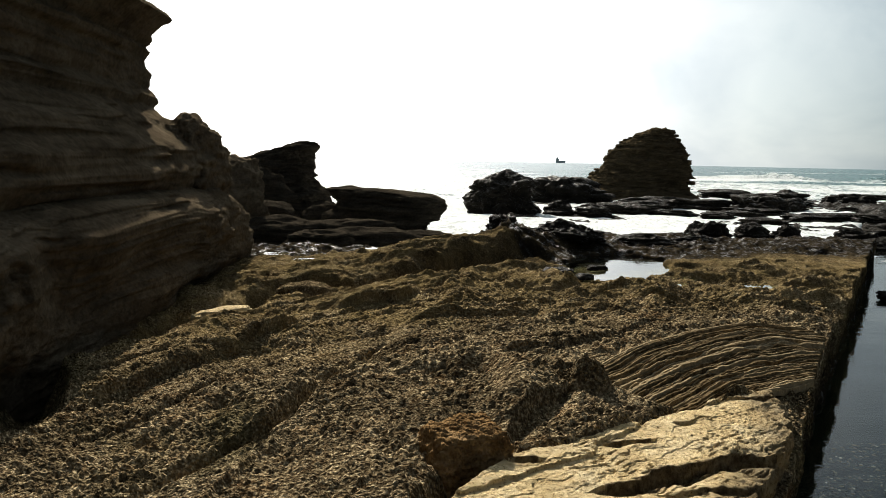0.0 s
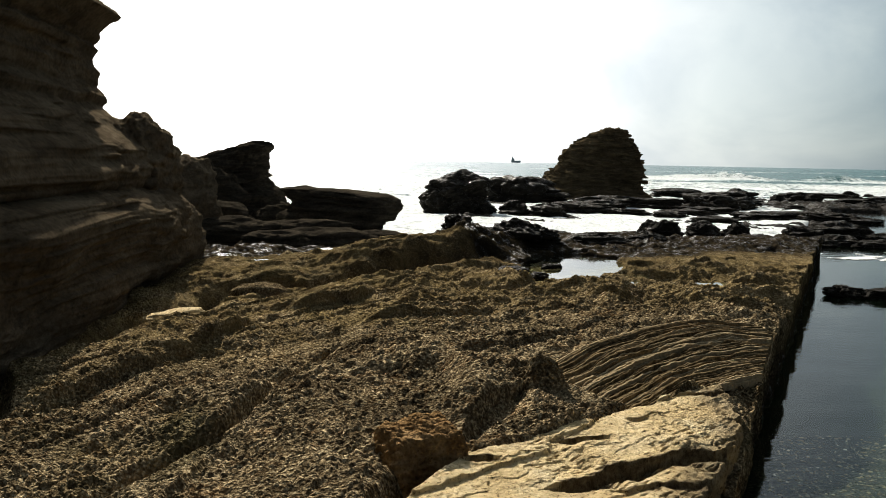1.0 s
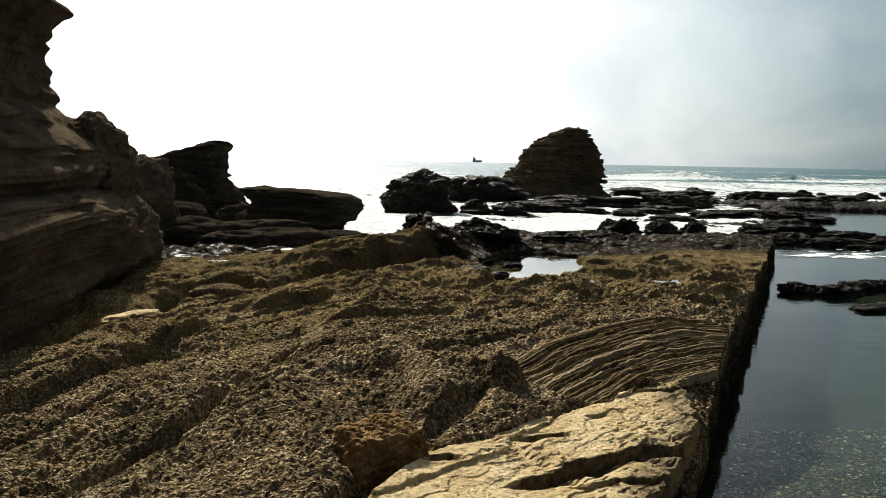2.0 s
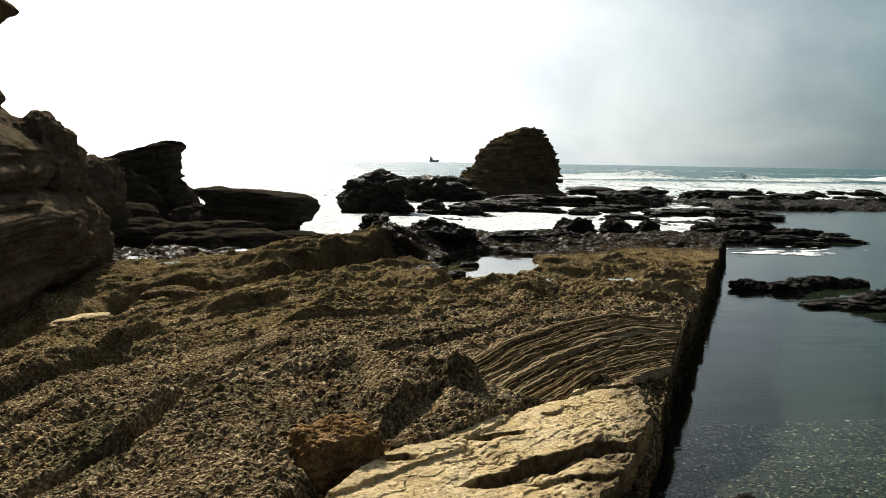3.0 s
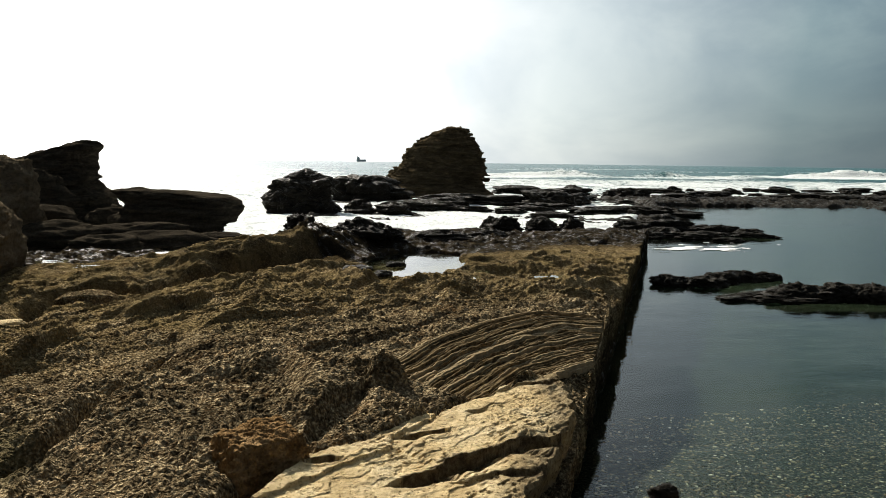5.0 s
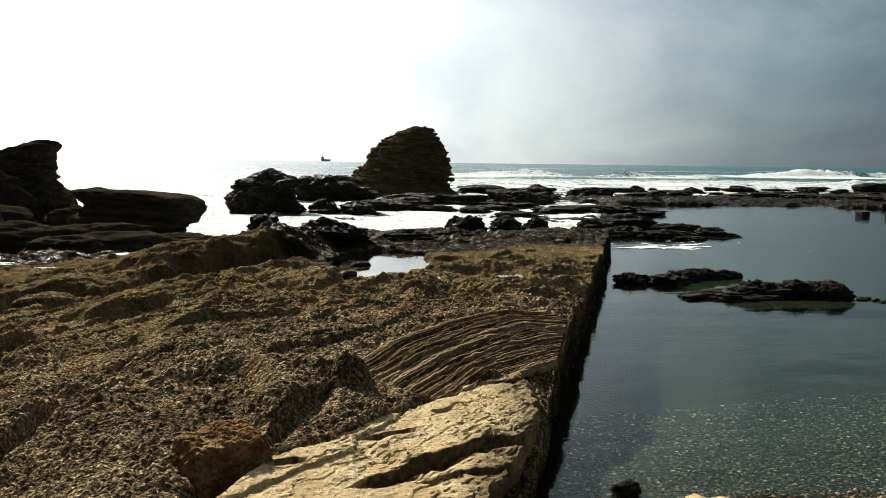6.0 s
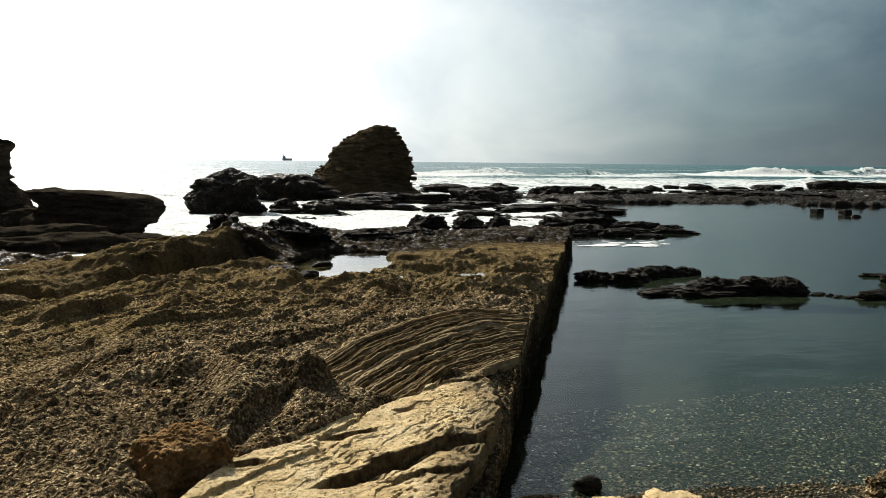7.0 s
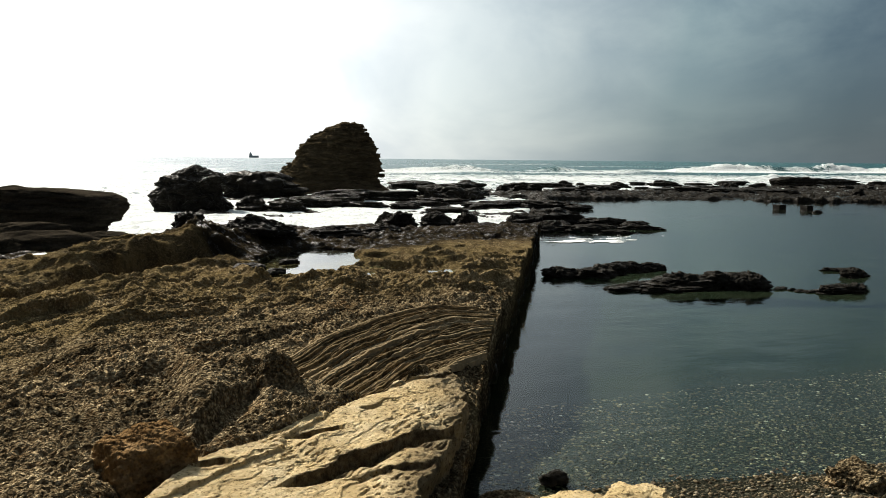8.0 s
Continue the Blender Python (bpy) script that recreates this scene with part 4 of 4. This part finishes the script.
def build_stack():
    body = new("pinnacle", loft("pinnacle", [(-0.2, 7.6, 17.0, 51.5, 59.0), (0.45, 8.3, 16.2, 52.0, 58.6), (0.9, 9.1, 15.7, 52.4, 58.0), (1.5, 9.8, 15.9, 52.7, 57.6), (2.3, 10.5, 15.75, 53.0, 57.2), (2.9, 10.75, 15.6, 53.2, 57.0), (3.4, 11.3, 15.3, 53.4, 56.8), (3.8, 12.0, 14.95, 53.6, 56.6), (4.2, 12.7, 14.7, 53.9, 56.3), (4.5, 13.3, 14.5, 54.2, 56.0)],
                                   STACK, 150, 200, 0.9, 0.12, 0.34, 1.9, 3.4, 0.0, 9))
    tagged(body, "brown rock pinnacle of thin layered stone with ragged edges", "pinnacle")
    rng = random.Random(4)
    flags = [boulder_mesh("ledge_stone", STACK, (0.55, 0.45, 0.17), 60 + k, 0.3, 0.12, 2, 0.5, False) for k in range(5)]
    prof = [(0.9, 9.1, 16.2), (1.5, 9.8, 15.9), (2.3, 10.5, 15.75), (2.9, 10.75, 15.6), (3.4, 11.3, 15.3), (3.8, 12.0, 14.95), (4.2, 12.7, 14.7), (4.5, 13.3, 14.5)]
    zs = [p[0] for p in prof]
    for k in range(150):
        z = rng.uniform(0.9, 4.45)
        xl, xr = np.interp(z, zs, [p[1] for p in prof]), np.interp(z, zs, [p[2] for p in prof])
        a = rng.uniform(math.pi * 0.95, math.pi * 2.05)
        f = part("ledge_stone", rng.choice(flags), body)
        f.matrix_world = pose((xl + xr) / 2 + (xr - xl) / 2 * math.cos(a), 55 + 2.0 * math.sin(a) * (1.2 - z / 6), z, rng.uniform(-8, 8), rng.uniform(-8, 8), rng.uniform(0, 180)) @ Matrix.Diagonal((rng.uniform(0.6, 1.7), rng.uniform(0.6, 1.3), rng.uniform(0.7, 1.5), 1))


build_stack()

rocks_far = [
    # x, y, size x, y, z, seed, blockiness
    (7.0, 48.5, 4.4, 3.4, 2.4, 11, 0.2), (5.1, 36.4, 1.3, 1.2, 0.9, 12, 0.2), (6.4, 36.0, 1.5, 1.2, 0.75, 13, 0.2), (8.6, 38.5, 3.4, 1.8, 0.9, 14, 0.3),
    (16.3, 36.0, 3.6, 2.0, 0.6, 28, 0.5), (18.5, 35.0, 3.0, 1.6, 0.6, 29, 0.5), (14.8, 40.0, 3.0, 1.4, 0.5, 30, 0.5), (12.8, 33.5, 1.8, 1.0, 0.4, 53, 0.4), (13.5, 38.5, 2.0, 1.0, 0.4, 54, 0.4),
]
rocks_beyond = [
    (12.3, 44.0, 5.4, 2.4, 0.9, 15, 0.5), (15.9, 42.5, 2.6, 2.2, 1.5, 16, 0.4), (17.5, 47.0, 2.8, 2.0, 1.25, 17, 0.5), (10.4, 37.4, 1.9, 1.0, 0.45, 18, 0.3),
    (12.0, 36.4, 1.4, 0.9, 0.4, 19, 0.3), (21.0, 62.0, 3.2, 2.0, 0.9, 20, 0.5), (24.5, 60.0, 1.6, 1.3, 1.0, 21, 0.3), (26.2, 54.0, 2.9, 1.8, 1.05, 22, 0.5),
    (33.5, 61.0, 1.1, 1.0, 0.9, 23, 0.3), (38.0, 60.0, 1.7, 1.2, 0.7, 24, 0.3), (58.0, 62.0, 4.6, 2.4, 1.5, 25, 0.5), (66.0, 66.0, 6.0, 2.5, 1.0, 26, 0.5), (45.0, 64.0, 3.2, 1.6, 0.75, 27, 0.4),
]
for x, y, sx, sy, sz, seed, blocky in rocks_far + rocks_beyond:
    rock("reef_rock", boulder_mesh("reef_rock", WET, (sx, sy, sz), seed, 0.42, 0.28, 5, blocky, True, 0.1, 0.2), (x, y, 0.06 * sz), "black wet rock on the reef among white water", "rock", seed * 7 % 40 - 20, "rocks of the reef")

reef_rng = random.Random(12)
for k in range(80):
    x, y = reef_rng.uniform(18, 76), reef_rng.uniform(44, 66)
    sx, sz = 0.7 + 3.0 * reef_rng.random() ** 2, 0.22 + 0.5 * reef_rng.random() ** 2
    rock("reef_rock", boulder_mesh("reef_rock", WET, (sx, sx * 0.7, sz), 200 + k, 0.42, 0.26, 4, 0.5, True, 0.1, 0.2), (x, y, 0.12 + 0.1 * sz), "black wet rock on the reef among white water", "rock", reef_rng.uniform(-40, 40), "rocks of the reef")

# x, y, size x, y, z, seed
spill_rocks = [
    (14.2, 26.6, 2.0, 1.5, 1.1, 31), (15.3, 26.0, 1.0, 0.8, 0.5, 32), (13.0, 24.5, 1.1, 0.8, 0.6, 33), (13.9, 23.6, 1.3, 0.7, 0.45, 34), (15.7, 25.4, 1.1, 0.7, 0.6, 35), (16.3, 24.6, 1.0, 0.6, 0.45, 36),
    (15.9, 23.7, 1.0, 0.5, 0.35, 37), (14.3, 22.6, 0.9, 0.4, 0.28, 38), (12.6, 25.6, 1.2, 0.9, 0.9, 39), (12.3, 23.9, 0.8, 0.7, 0.5, 40), (16.4, 25.7, 0.7, 0.5, 0.35, 53), (14.9, 24.4, 0.8, 0.5, 0.3, 54),
]
# the far chain of lumps
chain_rocks = [
    (7.95, 14.5, 0.55, 0.5, 0.42, 41), (8.3, 14.35, 0.35, 0.4, 0.32, 55), (8.65, 14.25, 0.55, 0.5, 0.38, 56), (9.05, 14.45, 0.6, 0.5, 0.50, 42), (9.4, 14.6, 0.5, 0.4, 0.48, 57), (9.75, 14.65, 0.5, 0.4, 0.42, 43), (10.15, 14.7, 0.4, 0.35, 0.34, 44), (10.42, 14.72, 0.22, 0.25, 0.3, 58),
]
# the long low ledge
ledge_rocks = [
    (8.6, 12.75, 1.1, 0.5, 0.22, 45), (9.15, 12.6, 0.9, 0.7, 0.38, 46), (9.5, 12.5, 0.8, 0.7, 0.60, 47), (9.95, 12.4, 0.8, 0.7, 0.62, 48), (10.35, 12.25, 0.7, 0.7, 0.58, 59), (10.58, 12.1, 0.45, 0.6, 0.56, 60), (9.0, 12.3, 1.0, 0.4, 0.2, 61),
    (11.8, 11.25, 0.8, 0.4, 0.30, 49), (11.95, 11.2, 0.45, 0.4, 0.36, 62), (13.6, 12.75, 0.55, 0.4, 0.34, 50), (13.95, 13.5, 0.5, 0.25, 0.16, 51),
]
for x, y, sx, sy, sz, seed in spill_rocks + chain_rocks + ledge_rocks:
    rock("pool_rock", boulder_mesh("pool_rock", WET, (sx * 1.15, sy, sz * 0.72), seed, 0.40, 0.34, 5, 0.25, True, 0.1, 0.14), (x, y, 0.04 * sz), "dark weedy rock rising out of the tidal pool", "rock", seed * 13 % 60 - 30, "rocks in the pool")
for x, y, sx in ((10.85, 12.05, 0.10), (10.95, 11.8, 0.16), (11.05, 11.65, 0.09), (11.12, 11.5, 0.14), (11.3, 11.4, 0.18)):
    rock("pool_stone", boulder_mesh("pool_stone", WET, (sx * 2.2, sx, 0.07), int(x * 100), 0.4, 0.3, 4), (x, y, 0.0), "small dark stone barely breaking the pool water", "stone", 20, "stones in the pool")
for x, y, w in ((29.3, 32.2, 0.66), (30.0, 31.2, 0.62)):
    rock("stone_block", boulder_mesh("stone_block", WET, (w * 0.8, w * 0.8, 0.62), int(x), 0.02, 0.03, 4, 1.0, False), (x, y, -0.03), "small square dark stone block standing in the pool", "stone block", 8, "blocks in the pool")
rock("pool_rock", boulder_mesh("pool_rock", WET, (0.5, 0.3, 0.2), 52), (29.2, 29.7, 0.02), "dark stone barely above the pool water", "rock")

# ---- dark crags between the shelf and the surf ----
crags = [(1.12, 15.7, 0.55, 0.6, 0.5, 61, 0.98), (1.9, 15.8, 0.7, 0.6, 0.3, 100, 0.86), (2.3, 15.9, 0.9, 0.7, 0.4, 65, 0.88), (2.7, 16.1, 0.8, 0.6, 0.35, 105, 0.82), (4.1, 17.0, 1.2, 0.7, 0.3, 106, 0.66), (5.2, 17.4, 0.9, 0.6, 0.25, 107, 0.66),
         (6.6, 20.4, 0.7, 0.6, 0.55, 67, 0.55), (7.7, 20.8, 0.8, 0.6, 0.5, 68, 0.5), (8.6, 21.0, 0.7, 0.6, 0.45, 69, 0.5), (8.3, 27.0, 0.9, 0.6, 0.5, 70, 0.1), (9.6, 26.8, 0.5, 0.4, 0.35, 104, 0.1), (10.2, 27.9, 0.8, 0.6, 0.5, 66, 0.1)]
for x, y, sx, sy, sz, seed, z in crags:
    rock("crag", boulder_mesh("crag", WET, (sx, sy, sz), seed, 0.46, 0.36, 5, 0.1, True, 0.2, 0.14), (x, y, z + 0.05 * sz), "rugged black wet crag at the seaward edge of the shelf", "rock", seed * 11 % 70 - 35, "crags of the shelf")
for x, y, sx, sy, sz, seed, z in ((-1.7, 21.0, 2.4, 1.4, 0.8, 76, 0.15), (-2.4, 22.6, 2.8, 1.6, 1.0, 77, 0.15), (-0.4, 22.2, 1.6, 1.0, 0.6, 78, 0.1), (-3.9, 21.0, 2.4, 1.6, 0.9, 71, 0.30), (-2.9, 19.8, 1.6, 1.2, 0.7, 72, 0.2), (-5.3, 24.0, 2.6, 2.0, 1.2, 73, 0.4), (-3.5, 26.5, 1.8, 1.5, 1.0, 74, 0.25), (-6.4, 27.0, 3.0, 2.0, 2.6, 75, 0.6)):
    rock("dark_boulder", boulder_mesh("dark_boulder", DARKLAYER, (sx, sy, sz), seed, 0.25, 0.14, 5, 0.3, True, 0.05, 0.08), (x, y, z), "smooth dark boulder in shade at the foot of the rocks", "boulder", seed * 5 % 40, "boulders below the tooth")

# ---- loose stones on the shelf ----
rock("rusty_boulder", boulder_mesh("rusty_boulder", RED, (0.60, 0.60, 0.66), 86, 0.10, 0.05, 6, 0.82, True, 0.20, 0.0, 0.030), (0.15, 4.68, 0.47), "rusty orange porous boulder lying in a hollow", "boulder", 20)
rock("wedge_stone", boulder_mesh("wedge_stone", SHELF, (0.42, 0.36, 0.52), 85, 0.2, 0.08, 6, 0.5, True, 0.6, 0.0, 0.018), (1.06, 5.90, 0.64), "brown wedge-shaped stone propped against the ledge", "stone", 10)
rock("gully_stone", boulder_mesh("gully_stone", SHELF, (0.75, 0.5, 0.4), 83, 0.2, 0.06, 4, 0.2), (-1.75, 10.9, 0.45), "rounded tan stone lodged in the gully", "stone")

rock("pale_stone", boulder_mesh("pale_stone", PALE, (0.75, 0.3, 0.16), 87, 0.25, 0.1, 4, 0.5), (-2.5, 9.62, 0.43), "flat pale stone in the gully beside the shelf's lip", "stone", 48)
for x, y, sx, sy, sz, seed in ((2.5, 13.4, 0.32, 0.2, 0.14, 97), (2.1, 12.3, 0.3, 0.22, 0.14, 98), (1.75, 12.5, 0.5, 0.4, 0.26, 99)):
    rock("pond_stone", boulder_mesh("pond_stone", WET, (sx, sy, sz), seed, 0.45, 0.3, 4, 0.1), (x, y, 0.56), "small dark stone breaking the surface of the tide pond", "stone", seed * 9 % 60, "stones in the pond")

# ---- stones of the beach ----
for x, y, sx, sy, sz, seed, z in ((2.60, 4.40, 0.75, 0.5, 0.16, 91, 0.05), (3.08, 4.36, 0.6, 0.45, 0.20, 92, 0.06), (2.33, 4.72, 0.4, 0.3, 0.14, 93, 0.04), (4.66, 4.10, 0.44, 0.42, 0.30, 94, 0.08)):
    rock("beach_stone", boulder_mesh("beach_stone", PALE if seed < 93 else SHELF, (sx, sy, sz), seed, 0.35, 0.16, 6, 0.5, True, 0.0, 0.06, 0.012), (x, y, z), "pale worn pitted stone at the water's edge", "stone", seed * 7 % 50, "stones of the beach")
rock("dark_stone", boulder_mesh("dark_stone", WET, (0.20, 0.13, 0.09), 95, 0.45, 0.3, 4, 0.4), (2.84, 5.02, 0.04), "small dark wet stone in the shallows", "stone")


def build_pebbles():
    rng = np.random.default_rng(5)
    bm = bmesh.new()
    bmesh.ops.create_icosphere(bm, subdivisions=1, radius=1)
    ball = np.array([v.co[:] for v in bm.verts])
    tris = np.array([[v.index for v in f.verts] for f in bm.faces])
    bm.free()
    n = 15000
    y = 3.6 + 3.4 * rng.random(n) ** 1.9
    x = wall_x(y) + 0.15 + 5.5 * rng.random(n)
    r = 0.005 + 0.013 * rng.random(n) ** 3
    z = floor_height(x, y) + r * 0.3
    co = ball[None] * (1 + 0.25 * (rng.random((n, len(ball), 1)) - 0.5)) * r[:, None, None] * np.stack([0.8 + 0.6 * rng.random(n), 0.8 + 0.6 * rng.random(n), 0.5 + 0.3 * rng.random(n)], -1)[:, None]
    co = co + np.stack([x, y, z], -1)[:, None]
    me = mesh_from("pebbles", co.reshape(-1, 3), (tris[None] + np.arange(n)[:, None, None] * len(ball)).reshape(-1, 3), PEBBLE)
    tagged(new("pebbles", me), "mixed small brown and white pebbles on the pool floor", "pebbles", kind="stuff")


build_pebbles()

# ---- still water on the shelf ----
def water_patch(name, cx, cy, rx, ry, z, label):
    th = np.linspace(0, 2 * np.pi, 40, endpoint=False)
    bm = bmesh.new()
    bm.faces.new([bm.verts.new((cx + rx * math.cos(a), cy + ry * math.sin(a), z)) for a in th])
    me = bpy.data.meshes.new(name)
    bm.to_mesh(me)
    bm.free()
    me.materials.append(PUDDLE)
    ob = new(name, me)
    ob.visible_shadow = False
    tagged(ob, label, "water", kind="structure")


water_patch("water_tide_pond", 2.8, 13.6, 1.2, 2.1, 0.56, "still tide pond mirroring the bright sky")
water_patch("water_gully", -2.1, 18.4, 0.6, 0.9, float(shelf_height(np.array([-2.1]), np.array([18.4]))[0]) + 0.06, "bright wet hollow between dark boulders")
for px, py, prx, pry in ((-2.18, 13.45, 0.22, 0.16), (-1.0, 13.75, 0.3, 0.14), (-2.8, 14.1, 0.25, 0.2)):
    water_patch("water_rock_hollow", px, py, prx, pry, float(shelf_height(np.array([px]), np.array([py]))[0]) + 0.04, "glinting puddle in a hollow of the wet terrace")
water_patch("water_puddle", 4.5, 11.65, 0.30, 0.16, float(shelf_height(np.array([4.5]), np.array([11.65]))[0]) + 0.06, "small bright puddle on the shelf")

# ---- lace of foam where the surf spills into the pool ----
def build_foam():
    n = 260
    uu, vv = np.meshgrid(np.linspace(0, 1, n), np.linspace(0, 1, n), indexing="ij")
    x, y = 10.8 + 5.0 * uu, 18.8 + 4.4 * vv
    keep = 0.31 * np.exp(-(((x - 12.7) / 1.8) ** 2 + ((y - 20.6 - 0.2 * np.abs(x - 12.4)) / 0.75) ** 2)) + 0.62 * fbm(x * 1.8, y * 3.6, 0, 6, 121)
    z = 0.012 + 0.01 * fbm(x * 6, y * 6, 0, 3, 122)
    faces = grid_faces(n, n)[:, ::-1]
    faces = faces[keep.ravel()[faces].mean(1) > 0.34]
    me = mesh_from("foam", np.stack([x, y, z], -1).reshape(-1, 3), faces, FOAM)
    tagged(new("foam", me), "white lacy foam drifting on the pool", "foam", kind="stuff")


build_foam()

# ---- the ship on the horizon ----
def build_ship():
    ship = new("cargo_ship")
    tagged(ship, "small grey cargo ship far out on the horizon", "ship")
    ship.location = (484, 3500, 0)

    def box(name, mat, x0, x1, y0, y1, z0, z1, taper=0.0):
        bm = bmesh.new()
        bmesh.ops.create_cube(bm, size=1)
        for v in bm.verts:
            k = taper if v.co.z < 0 else 0
            v.co = ((x0 + x1) / 2 + v.co.x * (x1 - x0 - 2 * k), (y0 + y1) / 2 + v.co.y * (y1 - y0), (z0 + z1) / 2 + v.co.z * (z1 - z0))
        bmesh.ops.bevel(bm, geom=bm.edges[:], offset=0.4, segments=1, affect="EDGES")
        me = bpy.data.meshes.new(name)
        bm.to_mesh(me)
        bm.free()
        me.materials.append(mat)
        part(name, me, ship)

    box("hull", HULL, -20, 21, -5, 5, -2, 9, 3)
    box("deckhouse", DECK, -18, -6, -4, 4, 9, 17)
    box("bridge", DECK, -17, -10, -5, 5, 17, 20)
    box("funnel", HULL, -15.5, -12.5, -1.5, 1.5, 20, 25)
    box("mast", HULL, 14, 15, -0.5, 0.5, 9, 14)


build_ship()
